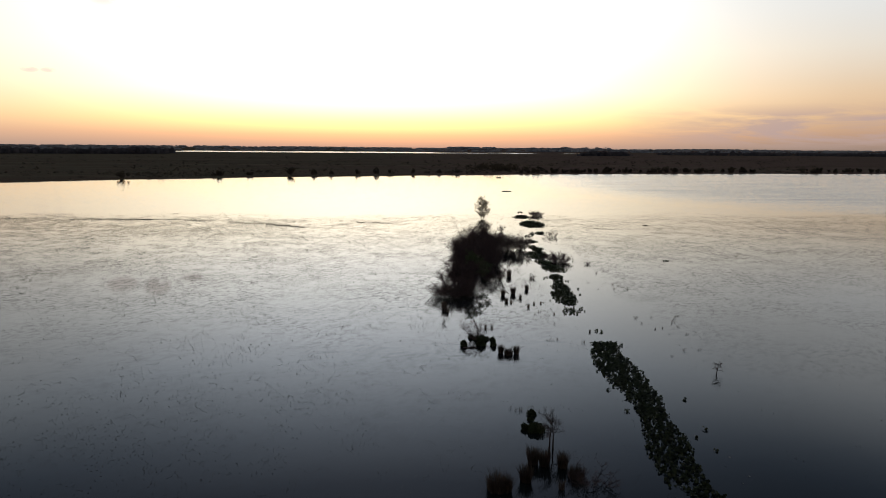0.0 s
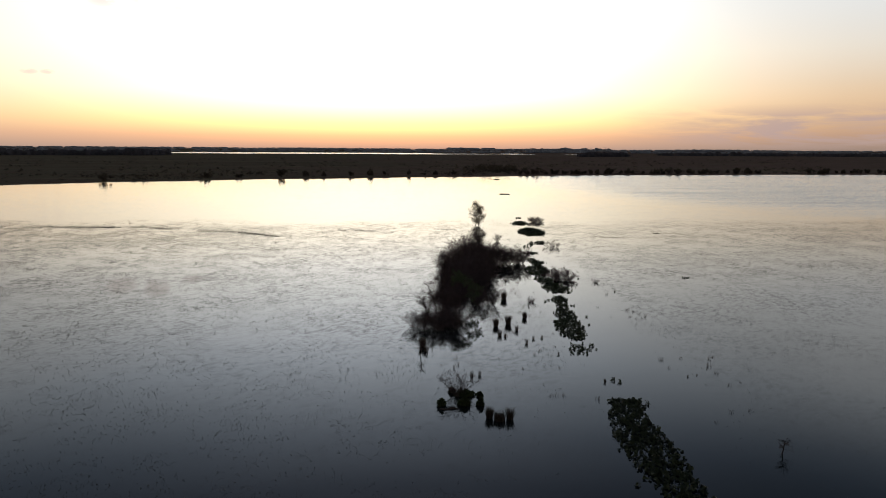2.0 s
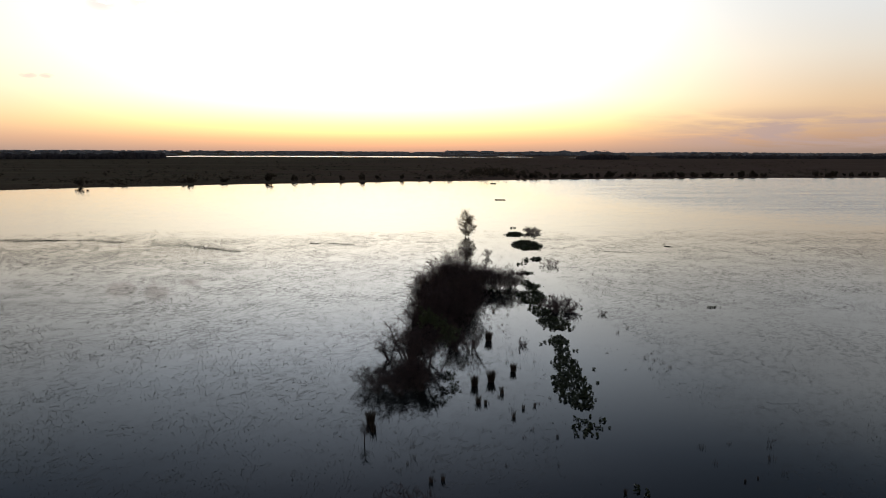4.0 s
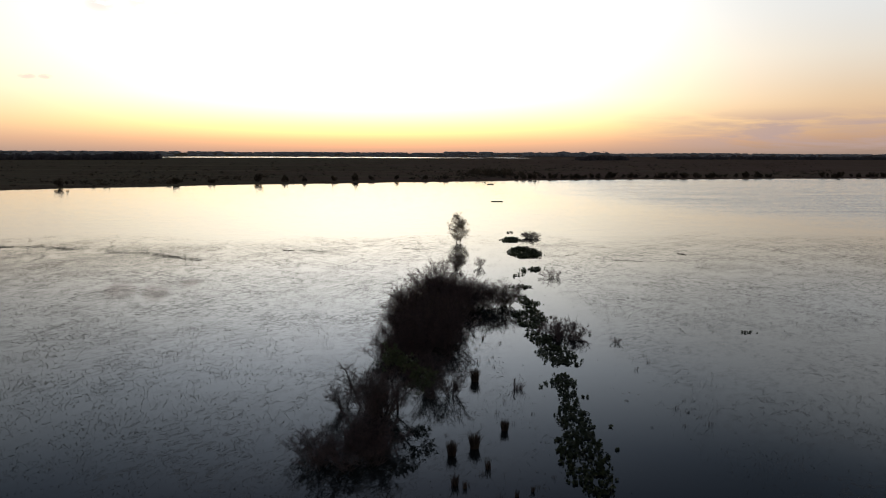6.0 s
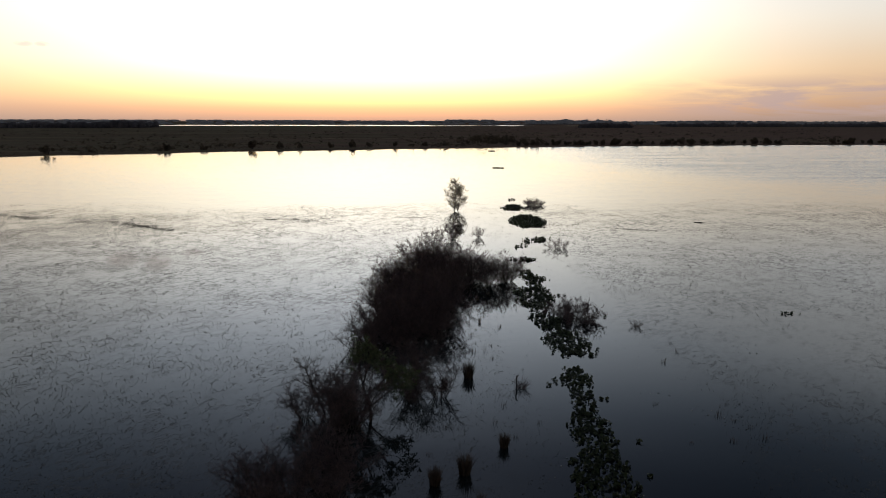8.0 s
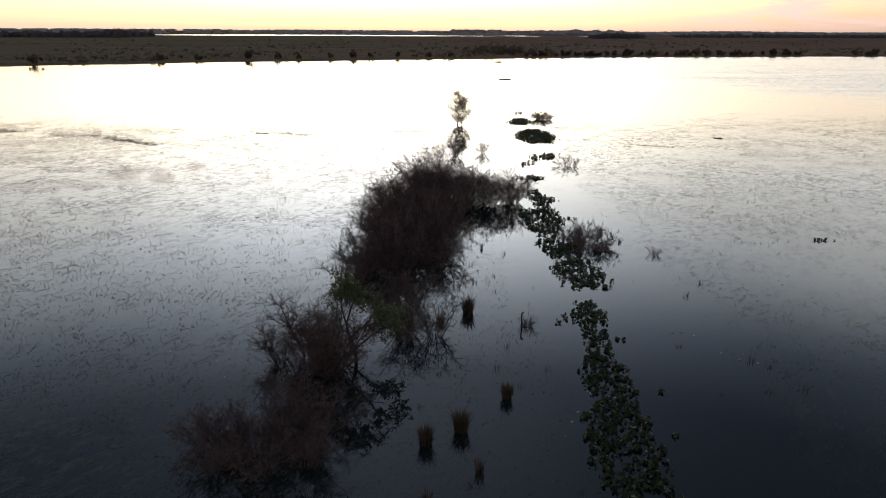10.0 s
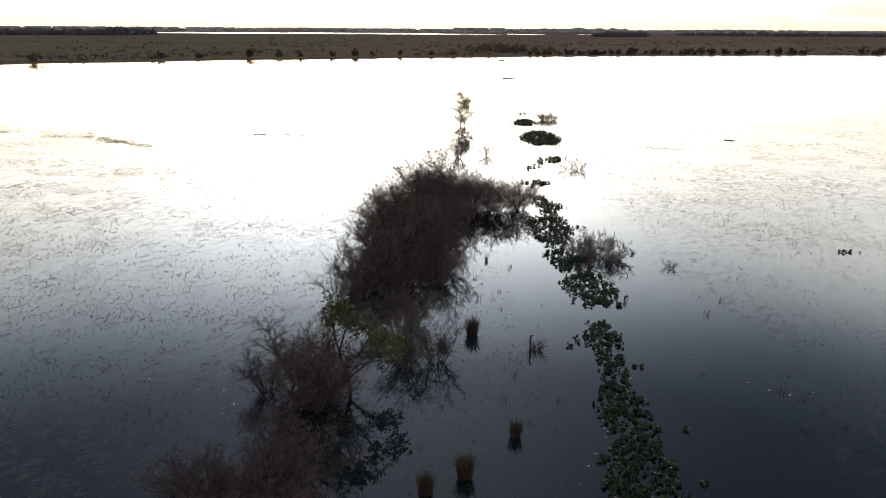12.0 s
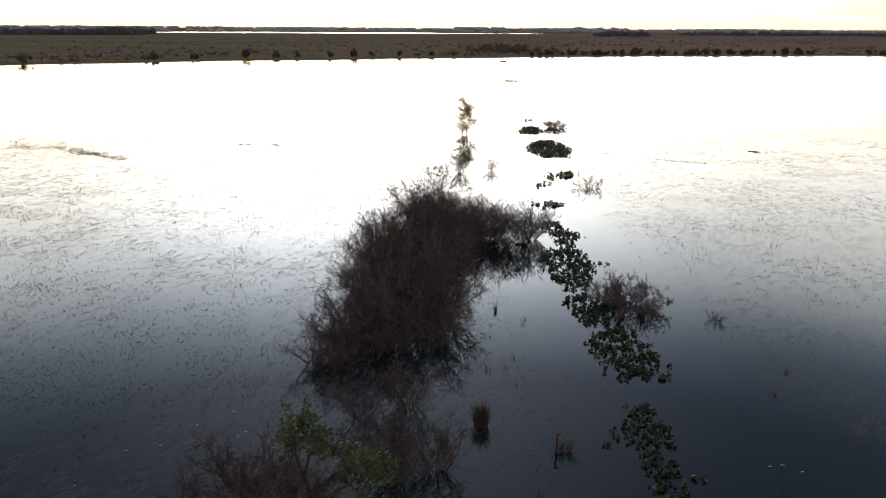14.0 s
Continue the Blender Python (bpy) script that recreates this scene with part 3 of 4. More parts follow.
# shrubs in front of the thicket
OPEN = [shrub_meshes(60 + i, 2.2, 1.6, 15, 10, 7, 0.8, 0.42, 0.0060) for i in range(3)]
for x, y, k, size in [(3.7, 80.6, 0, 1.25), (3.0, 81.4, 2, 1.15), (1.4, 80.9, 1, 0.75), (8.1, 83.4, 2, 0.85), (6.6, 84.4, 0, 0.9), (7.0, 87.4, 1, 0.9), (5.3, 86.6, 2, 0.8), (6.7, 82.8, 1, 0.7), (2.7, 91.0, 1, 0.8), (3.9, 90.4, 2, 0.75)]:
    make_shrub("bush", OPEN[k], "open leafless bush with tangled twigs in water", "bush", (x, y, 0), "open bushes", pick.uniform(0, 360), size)
for x, y, k, size in [(3.8, 79.7, 1, 0.88), (3.1, 79.9, 3, 0.8)]:
    make_shrub("bush", THICKET[k], "dense upright bare bush before the thicket", "bush", (x, y, 0), "open bushes", pick.uniform(0, 360), size)
for i, (x, y, size) in enumerate([(0.9, 74.5, 0.6), (2.0, 74.2, 0.58), (3.2, 74.6, 0.64), (4.0, 75.4, 0.62), (2.6, 76.0, 0.64), (1.1, 73.3, 0.6), (2.5, 73.0, 0.64), (3.8, 73.6, 0.6), (0.1, 74.7, 0.5)]):
    make_shrub("bush", THICKET[i % 5], "low dense purplish leafless bush in water", "bush", (x, y, 0), "low front bushes", pick.uniform(0, 360), size)

WIDE = shrub_meshes(70, 1.4, 2.8, 38, 13, 9, 1.2, 0.32, 0.0062)
make_shrub("bush", WIDE, "rounded purple-brown leafless bush behind hyacinths", "bush", (18.3, 97.4, 0), "", 10, 1.08)
LOW = shrub_meshes(71, 1.0, 2.0, 13, 8, 6, 1.2, 0.3, 0.006)
make_shrub("bush", WIDE, "low spreading bare bush on open water", "bush", (25.6, 165.0, 0), "", 30, 0.95)
make_shrub("bush", THICKET[2], "small dense bare bush on bright water", "bush", (10.5, 132.3, 0), "", 77, 0.72)
make_shrub("bush", THICKET[3], "very small bare bush on bright water", "bush", (13.7, 133.0, 0), "", 5, 0.45)
make_shrub("bush", THICKET[4], "small bare bush behind the thicket", "bush", (8.1, 124.5, 0), "", 120, 0.85)
make_shrub("bush", LOW, "thin twiggy plant on bright water", "bush", (22.3, 125.4, 0), "", 200, 1.1)
make_shrub("bush", LOW, "small tangle of dead twigs on the water", "bush", (22.3, 95.5, 0), "", 90, 0.45)
make_shrub("bush", LOW, "sparse low bush beside the reed tufts", "bush", (7.7, 31.6, 0), "", 0, 0.95)
make_shrub("bush", OPEN[0], "thin upright bush above a plant mound", "bush", (3.55, 57.1, 0), "", 60, 0.75)


def make_tree(x, y, height, seed, label, leaf=BUD, leaf_n=2, lean=(0.05, 0.0), crown=1.0, twigs=5, limbs_n=18, first=2, reach=1.0, leaf_scale=1.0, wobble=0.045):
    """A small tree: tapered trunk that forks, limbs, twigs and thin foliage."""
    rng = np.random.default_rng(seed)
    trunk, arms, fine, green = Soup(), [], Soup(), Soup()
    pts, d = bend_line(rng, (0, 0, -0.2), (*lean, 1.0), height * 0.95, 8, 0.02, wobble)
    trunk.tube(pts, np.linspace(0.035 + height * 0.012, height * 0.006, 9), 6)
    for _ in range(limbs_n):
        k = rng.integers(first, 9)
        a = rng.uniform(0, 2 * math.pi)
        bp, bd = bend_line(rng, pts[k], (math.cos(a) * crown, math.sin(a) * crown, rng.uniform(0.15, 0.9)), reach * height * rng.uniform(0.2, 0.42) * (1.0 if k < 6 else 0.7), 5, 0.03, 0.18)
        limbs = Soup()
        limbs.tube(bp, np.linspace(height * 0.008, height * 0.003, 6), 4)
        for _ in range(9):
            at = bp[rng.integers(1, 6)]
            cp, cd = bend_line(rng, at, unit(bd + rng.normal(0, 0.7, 3)), height * rng.uniform(0.08, 0.17), 3, 0.08, 0.2)
            limbs.tube(cp, np.linspace(height * 0.003, height * 0.0015, 4), 3)
            for _ in range(twigs):
                tp, td = bend_line(rng, cp[rng.integers(1, 4)], unit(cd + rng.normal(0, 0.7, 3)), height * rng.uniform(0.04, 0.1), 2, 0.1, 0.2)
                fine.tube(tp, (height * 0.0016, height * 0.0013, height * 0.0006), 3)
                for _ in range(leaf_n):
                    put_leaf(green, rng, tp[2] + rng.normal(0, 0.03 * height ** 0.5, 3), unit(rng.normal(0, 1, 3)), 0.028 * leaf_scale * height * rng.uniform(0.6, 1.3), 0.4)
        arms.append(limbs.mesh("limb", BARK))
    ob = thing("tree", label, "tree", (x, y, 0))
    part("trunk", trunk.mesh("trunk", BARK, True), ob)
    for me in arms:
        part("limb", me, ob)
    part("brushwood", fine.mesh("brushwood", TWIG), ob, "fine bare twigs", "stuff")
    if leaf_n:
        part("crown", green.mesh("crown", leaf), ob, "thin yellowish foliage", "stuff")
    return ob


make_tree(11.4, 158.5, 4.7, 93, "slender small tree with thin crown in water", BUD, 3, (0.0, 0.05), 1.5, 7, 34, 1, 1.2, 0.6, 0.13)
make_tree(11.9, 158.7, 3.0, 92, "second thin leaning stem of a small tree", BUD, 3, (0.75, 0.05), 1.6, 6, 20, 2, 1.35, 0.6, 0.12)
make_tree(2.7, 79.6, 3.4, 90, "crooked bare tree with thick forking limbs", TWIG, 0, (0.1, 0.0), 1.3, 6, 22, 1, 1.2, 1.0, 0.14)
make_tree(1.5, 80.2, 2.1, 91, "low crooked bare tree leaning over water", TWIG, 0, (-0.35, 0.0), 1.5, 5, 16, 1, 1.2, 1.0, 0.16)
make_tree(6.2, 35.4, 2.1, 82, "sparse little tree rising from reeds", TWIG, 0, (0.05, 0.0), 0.9, 3, 16, 4)
make_tree(6.5, 35.7, 1.9, 87, "second sparse stem beside the little tree", TWIG, 0, (-0.1, 0.0), 0.9, 3, 14, 4)
make_tree(2.4, 81.4, 2.9, 83, "gnarled dead snag with crooked branches", TWIG, 0, (-0.35, 0.0), 1.2, 3)
make_tree(0.9, 65.4, 1.3, 84, "thin dead sapling standing in water", TWIG, 0, (0.05, 0.0), 0.5, 2)
make_tree(21.0, 48.2, 1.0, 85, "small dead twiggy sapling on open water", TWIG, 0, (0.2, 0.0), 2.2, 3, 24, 4, 1.6)


def make_leafy_tree():
    """A small leaning tree whose leafy boughs arch out over the water."""
    rng = np.random.default_rng(97)
    ob = thing("tree", "small leaning tree with dark green leafy boughs", "tree", (4.7, 81.0, 0))
    trunk = Soup()
    trunk.tube([(0, 0, -0.3), (-0.08, -0.02, 0.5), (-0.25, -0.12, 1.1), (-0.38, -0.2, 1.8)], (0.09, 0.08, 0.07, 0.05), 6)
    part("trunk", trunk.mesh("trunk", BARK, True), ob)
    fine, green = Soup(), Soup()
    boughs = [[(-0.38, -0.2, 1.8), (-0.5, -0.4, 2.7), (-0.45, -0.45, 3.4), (-0.2, -0.5, 3.8)],
              [(-0.38, -0.2, 1.8), (-0.1, -0.5, 2.8), (0.3, -0.8, 3.4), (0.75, -1.0, 3.3)],
              [(-0.25, -0.12, 1.1), (0.4, -0.4, 1.9), (1.0, -0.5, 2.5), (1.6, -0.5, 2.5), (2.0, -0.3, 2.1)],
              [(-0.08, 0.0, 0.5), (0.6, 0.0, 1.2), (1.3, 0.2, 1.6), (1.8, 0.3, 1.4)]]
    for path in boughs:
        limb = Soup()
        pts = np.array(path) + rng.normal(0, 0.03, (len(path), 3))
        limb.tube(pts, np.linspace(0.05, 0.015, len(path)), 5)
        for _ in range(26):
            k = rng.uniform(0.45, 1.0) * (len(path) - 1)
            i0 = min(len(path) - 2, int(k))
            at = pts[i0] + (pts[i0 + 1] - pts[i0]) * (k - i0)
            bp, bd = bend_line(rng, at, rng.normal(0, 1, 3) * (1.0, 1.0, 0.6), rng.uniform(0.25, 0.6), 3, 0.1, 0.2)
            limb.tube(bp, np.linspace(0.012, 0.005, 4), 3)
            for _ in range(3):
                tp, td = bend_line(rng, bp[rng.integers(1, 4)], unit(bd + rng.normal(0, 0.7, 3)), rng.uniform(0.12, 0.25), 2, 0.1, 0.2)
                fine.tube(tp, (0.005, 0.004, 0.002), 3)
                for _ in range(rng.integers(5, 11)):
                    put_leaf(green, rng, tp[2] + rng.normal(0, 0.05, 3), unit(rng.normal(0, 1, 3) + (0, 0, 0.3)), rng.uniform(0.09, 0.17), 0.32)
        part("limb", limb.mesh("limb", BARK), ob)
    part("brushwood", fine.mesh("brushwood", TWIG), ob, "fine bare twigs", "stuff")
    part("crown", green.mesh("crown", WILLOW_LEAF), ob, "dark green pointed leaves", "stuff")


make_leafy_tree()


def make_post():
    rng = np.random.default_rng(9)
    ob = thing("dead_stump", "thin dead stump with a drooping twig", "stump", (12.35, 84.5, 0))
    s = Soup()
    s.tube([(0, 0, -0.2), (0.01, 0, 0.2), (-0.01, 0.01, 0.5), (0.02, 0, 0.72)], (0.045, 0.040, 0.034, 0.045), 6)
    s.tube([(-0.01, 0, 0.66), (0.07, 0.01, 0.72), (0.12, 0, 0.73)], (0.035, 0.03, 0.01), 5)
    part("trunk", s.mesh("trunk", BARK), ob)
    s = Soup()
    for i in range(64):
        p, _ = bend_line(rng, (rng.uniform(0.0, 0.5), rng.normal(0, 0.1), -0.02), (rng.normal(0.1, 0.35), rng.normal(0, 0.3), 1), rng.uniform(0.4, 0.85), 5, -0.1, 0.22)
        p[1:, 2] = np.maximum(p[1:, 2], 0.03)
        s.tube(p, np.linspace(0.009, 0.003, 6), 3)
    part("brushwood", s.mesh("brushwood", TWIG), ob, "drooping thin twigs", "stuff")


make_post()

# reed tufts
TUFTS = [blade_mesh(90 + i, 320, 0.86, 0.2, 0.009, 0.36) for i in range(3)]
BROAD = [blade_mesh(95 + i, 560, 0.8, 0.45, 0.009, 0.42) for i in range(2)]
THIN = [blade_mesh(88 + i, 16, 0.5, 0.2, 0.007, 0.3) for i in range(2)]
SMALL = [blade_mesh(98 + i, 60, 0.55, 0.12, 0.010, 0.35) for i in range(2)]
tufts = [(7.8, 74.7, TUFTS, 1.0), (9.05, 75.5, TUFTS, 1.15), (9.8, 86.1, TUFTS, 1.2), (10.95, 77.8, TUFTS, 0.85), (9.6, 73.1, SMALL, 1.2), (7.85, 71.5, SMALL, 1.3), (8.3, 71.2, SMALL, 0.8), (1.0, 68.2, TUFTS, 1.1), (1.3, 66.9, SMALL, 1.3),
         (2.95, 31.2, BROAD, 1.2), (3.4, 31.0, TUFTS, 1.0), (4.45, 32.0, TUFTS, 1.25), (5.1, 33.9, TUFTS, 1.25), (5.65, 33.7, TUFTS, 1.2), (6.6, 33.5, TUFTS, 1.15), (7.1, 32.4, BROAD, 0.85), (6.1, 31.2, SMALL, 1.2),
         (5.35, 53.2, TUFTS, 0.95), (5.95, 52.8, BROAD, 0.75), (6.6, 53.0, TUFTS, 0.95), (11.5, 70.8, SMALL, 0.6), (8.4, 84.9, SMALL, 1.2), (11.2, 78.3, SMALL, 0.5), (10.7, 70.4, SMALL, 0.7), (9.9, 69.0, SMALL, 0.9),
         (4.7, 60.8, SMALL, 0.8), (5.3, 61.0, SMALL, 0.8), (12.1, 66.0, SMALL, 0.5), (14.2, 59.5, SMALL, 0.6), (20.6, 60.6, SMALL, 0.38), (21.4, 60.9, SMALL, 0.32), (6.2, 99.0, SMALL, 0.6), (11.2, 96.6, SMALL, 0.7)]
for i, (x, y, kind, size) in enumerate(tufts):
    label = {id(TUFTS): "upright tuft of brown and green reeds in water", id(BROAD): "broad reddish-brown clump of reeds in water", id(SMALL): "small sparse tuft of reeds in water"}[id(kind)]
    ob = new("reed_tuft", kind[i % len(kind)])
    ob.matrix_basis = pose(x, y, 0, 0, 0, pick.uniform(0, 360)) @ Matrix.Diagonal((size, size, size, 1))
    tagged(ob, label, "reeds", "reed tufts")
def scatter_reeds(n, x0, x1, y0, y1, seed):
    rng = random.Random(seed)
    for i in range(n):
        ob = new("reed_tuft", THIN[i % 2])
        ob.matrix_basis = pose(rng.uniform(x0, x1), rng.uniform(y0, y1), 0, 0, 0, rng.uniform(0, 360)) @ Matrix.Diagonal((1, 1, rng.uniform(0.4, 1.0), 1)) @ Matrix.Scale(rng.uniform(0.5, 1.0), 4)
        tagged(ob, "few thin reed blades standing in water", "reeds", "sparse reeds")


scatter_reeds(26, 7.5, 13.0, 56, 84, 1)
scatter_reeds(14, 19.0, 24.5, 52, 66, 2)
scatter_reeds(22, 9.0, 12.5, 88, 104, 3)
scatter_reeds(12, 2.0, 7.5, 59, 66, 4)
scatter_reeds(10, 19.0, 23.5, 78, 92, 5)
scatter_reeds(8, 9.6, 14.0, 103.5, 106.5, 6)
for i in range(9):
    ob = new("reed_tuft", THIN[i % 2])
    ob.matrix_basis = pose(4.6 + i * 0.33 + pick.uniform(-.15, .15), 41.1 + pick.uniform(-.4, .4), 0, 0, 0, pick.uniform(0, 360)) @ Matrix.Diagonal((0.6, 0.6, pick.uniform(0.7, 1.0), 1))
    tagged(ob, "thin green reeds in a loose row", "reeds", "thin reed row")


def make_mound(x, y, w, d, h, seed, label):
    """A low heap of plants: a lumpy core covered with small leaves."""
    rng = np.random.default_rng(seed)
    ob = thing("plant_mound", label, "water plants", (x, y, 0), "plant mounds")
    bm = bmesh.new()
    bmesh.ops.create_icosphere(bm, subdivisions=3, radius=1.0)
    for v in bm.verts:
        k = 0.85 + 0.35 * noise.noise(v.co * 1.7 + Vector((seed, 0, 0))) + 0.12 * noise.noise(v.co * 5)
        v.co = Vector((v.co.x * w / 2 * k, v.co.y * d / 2 * k, v.co.z * h * k))
    me = bpy.data.meshes.new("core")
    bm.to_mesh(me)
    me.materials.append(MOSS)
    tops = [v.co.copy() for v in bm.verts if v.co.z > -0.02]
    bm.free()
    part("core", me, ob)
    s = Soup()
    for _ in range(500):
        c = tops[rng.integers(len(tops))]
        out = unit(np.array(c) / np.array((w, d, h)) + rng.normal(0, 0.4, 3))
        put_leaf(s, rng, np.array(c) + rng.normal(0, 0.03, 3), out, rng.uniform(0.06, 0.15), 0.4)
    part("foliage", s.mesh("leaves", MOSS), ob, "small dark leaves", "stuff")


for i, (x, y, a, d, h, label) in enumerate([(4.0, 57.0, 1.3, 0.8, 0.42, "dark leafy mound of floating plants"), (2.4, 55.2, 0.5, 0.5, 0.5, "small dark heap of floating plants"), (3.9, 55.3, 0.85, 0.6, 0.5, "dark rounded heap of floating plants"),
                                           (4.95, 55.3, 0.4, 0.4, 0.45, "small dark heap of floating plants"), (3.15, 57.6, 0.35, 0.3, 0.25, "tiny dark plant heap"), (5.0, 56.9, 0.35, 0.3, 0.2, "tiny dark plant heap"),
                                           (5.9, 38.0, 1.15, 0.8, 0.5, "dark green leafy mound beside a small tree"), (5.3, 38.3, 0.4, 0.4, 0.25, "small dark leafy heap"), (6.0, 40.4, 0.4, 0.4, 0.3, "small dark clump of floating plants"), (5.8, 39.6, 0.18, 0.16, 0.1, "tiny dark plant heap")]):
    make_mound(x, y, a, d, h, 120 + i, label)


def make_log(x, y, length, turn, r, label):
    s = Soup()
    ts = np.linspace(-0.5, 0.5, 9)
    s.tube([(t * length, 0.05 * math.sin(t * 7) * length, 0.02 + 0.03 * math.sin(t * 11)) for t in ts], r * (1 - 0.5 * np.abs(ts) ** 2 * 2), 7)
    s.tube([(0.2 * length, 0, 0.03), (0.27 * length, 0.02, 0.2)], (r * 0.5, r * 0.2), 5)
    ob = new("driftwood", s.mesh("driftwood", BARK, True))
    ob.matrix_basis = pose(x, y, 0, 0, 0, turn)
    tagged(ob, label, "driftwood")


make_log(2.9, 54.6, 1.2, 5, 0.08, "dark waterlogged branch floating beside plants")
make_log(46.6, 145.0, 1.2, -35, 0.07, "dark forked driftwood lying in shallow water")
make_log(-16.2, 148.6, 2.0, -10, 0.045, "thin dark driftwood on bright water")


# ---- floating and standing water grass ----
def weed_density(x, y):
    edge = 167 + 0.16 * np.maximum(0.0, x) + 10 * waves(x, 0 * y, 30, 21) + 6 * waves(x, y, 8, 22)
    d = np.clip(0.40 + 0.3 * waves(x, y, 26, 23) + 0.4 * waves(x, 1.3 * y, 5, 24) + 0.75 * waves(x, 0.8 * y, 1.1, 26), 0.06, 1.0)
    d *= np.clip((edge - y) / 12.0, 0, 1)
    d *= np.clip((y - 20) / 95.0, 0.3, 1)
    lane = np.where(y > 60, 16.3, 14.0 + (y - 30) * 0.07)
    gap = np.abs(x - lane - 1.2) - 2.5 - 1.5 * waves(x, y, 9, 25)
    d *= np.where(y < 128, np.clip(gap / 2.5, 0.03, 1), 1.0)
    d *= np.where((y < 62) & (x > 6), 0.4, 1.0)
    d *= np.where((y < 48) & (x > -4), 0.6, 1.0)
    d *= np.where((x > 5) & (x < 24) & (y > 128), 0.4, 1.0)
    return d


def blade_field(name, label, category, x, y, turn, ln, wd, rise):
    """Thin bent blades lying on and standing out of the water, as one mesh."""
    n = len(x)
    dx, dy = np.cos(turn) * ln * (1 - rise), np.sin(turn) * ln * (1 - rise)
    sx, sy = -np.sin(turn) * wd, np.cos(turn) * wd
    z = ln * rise
    low = np.full(n, -0.01)
    v = np.stack([np.stack([x - sx, y - sy, low], 1), np.stack([x + sx, y + sy, low], 1),
                  np.stack([x + dx * 0.6 + sx, y + dy * 0.6 + sy, z * 0.8 + 0.015], 1), np.stack([x + dx, y + dy, z + 0.01], 1)], 1).reshape(-1, 3)
    k = np.arange(n)[:, None] * 4
    f = np.concatenate([k + (0, 1, 2), k + (0, 2, 3)], 1).reshape(-1, 3)
    me = bpy.data.meshes.new(name)
    me.from_pydata(v.tolist(), [], f.tolist())
    me.materials.append(WEED)
    tagged(new(name, me), label, category, kind="stuff")


def build_weed():
    nr = np.random.default_rng(77)
    rng = random.Random(77)
    # loose clumps of a few blades, each clump combed its own way
    n = 520000
    y = 28 + 150 * nr.uniform(0, 1, n) ** 0.7
    x = nr.uniform(-1, 1, n) * (0.64 * y + 14) + 4
    keep = nr.uniform(0, 1, n) < weed_density(x, y)
    x, y = x[keep], y[keep]
    each = nr.integers(1, 4, len(x))
    comb = np.repeat(nr.normal(1.0, 0.35, len(x)), each)
    x, y = np.repeat(x, each), np.repeat(y, each)
    n = len(x)
    x, y = x + nr.normal(0, 0.16, n), y + nr.normal(0, 0.2, n)
    blade_field("water_grass", "thin dark grass blades floating on the lake", "water grass", x, y, comb + nr.normal(0, 0.3, n),
                nr.uniform(0.06, 0.20, n), nr.uniform(0.0014, 0.0038, n) * np.interp(y, (58, 72, 100, 125), (1.0, 0.65, 0.65, 1.0)), nr.uniform(0.0, 1.0, n) ** 2 * 0.6)
    # matted drift lines along the edge of the weed
    px, py = [], []
    for xs, ys, n, thick in (((-110, -75, -60, -50, -38, -30, -27), (153, 151.5, 153, 149.5, 145, 140.5, 139), 5200, 1.6), ((-34, -25), (142, 138.5), 420, 2.2), ((-72, -62), (151.5, 152.5), 500, 0.6), ((27.7, 32, 38), (143.5, 140.5, 137), 420, 0.22), ((60, 80, 110), (160, 161, 166), 500, 1.2),
                             ((-14, -9), (148.5, 147.5), 160, 0.15), ((2, 7), (151, 150.4), 120, 0.15)):
        gx = nr.uniform(xs[0], xs[-1], n)
        gy = np.interp(gx, xs, ys) + nr.normal(0, thick, n) * (0.4 + np.abs(waves(gx, 0 * gx, 5, 33))) + 0.5 * waves(gx, 0 * gx, 3, 34)
        keep = nr.uniform(0, 1, n) < 0.45 + 0.6 * waves(gx, 0 * gx, 6, 35) + 0.5 * waves(gx, gy, 1.5, 36)
        px.append(gx[keep])
        py.append(gy[keep])
    px, py = np.concatenate(px), np.concatenate(py)
    n = len(px)
    blade_field("drift_line", "dark matted drift of dead grass on water", "debris", px, py, nr.normal(0.5, 0.6, n), nr.uniform(0.15, 0.5, n), nr.uniform(0.003, 0.008, n), nr.uniform(0.02, 0.25, n))
    # pale leaves afloat; those on the raft at y 75-82 paint wet-leaf glints
    v, f = [], []
    for cx, cy, n, sp in ((0.0, 79.5, 7, 0.35), (-1.2, 81.0, 4, 0.5), (1.3, 83.0, 4, 0.4), (-2.5, 84.5, 3, 0.8), (20.0, 83.6, 3, 0.3), (22.0, 80.6, 5, 0.5), (-4.0, 81.5, 4, 0.9), (16.0, 33.0, 4, 0.8), (0.8, 86.0, 4, 0.5), (13.0, 76.0, 4, 1.0), (16.0, 82.0, 3, 0.6), (15.2, 78.0, 8, 0.7), (15.0, 75.0, 8, 0.7), (2.2, 84.0, 5, 0.4)):
        for _ in range(n):
            x, y, r, a = cx + rng.gauss(0, sp), cy + rng.gauss(0, sp), rng.uniform(0.03, 0.06), rng.uniform(0, 6.3)
            k = len(v)
            v += [(x, y, 0.03)] + [(x + math.cos(a + j * 1.0472) * r * (1.5 if j % 3 == 0 else 0.8), y + math.sin(a + j * 1.0472) * r * (1.5 if j % 3 == 0 else 0.8), 0.012) for j in range(6)]
            f += [(k, k + 1 + j, k + 1 + (j + 1) % 6) for j in range(6)]
    me = bpy.data.meshes.new("floating_leaves_and_glints")
    me.from_pydata(v, [], f)
    me.materials.append(PALE_LEAF_GLINT)
    tagged(new("floating_leaves_and_glints", me), "pale bleached leaves scattered on dark water, and painted leaf glints", "leaves", kind="stuff")


build_weed()


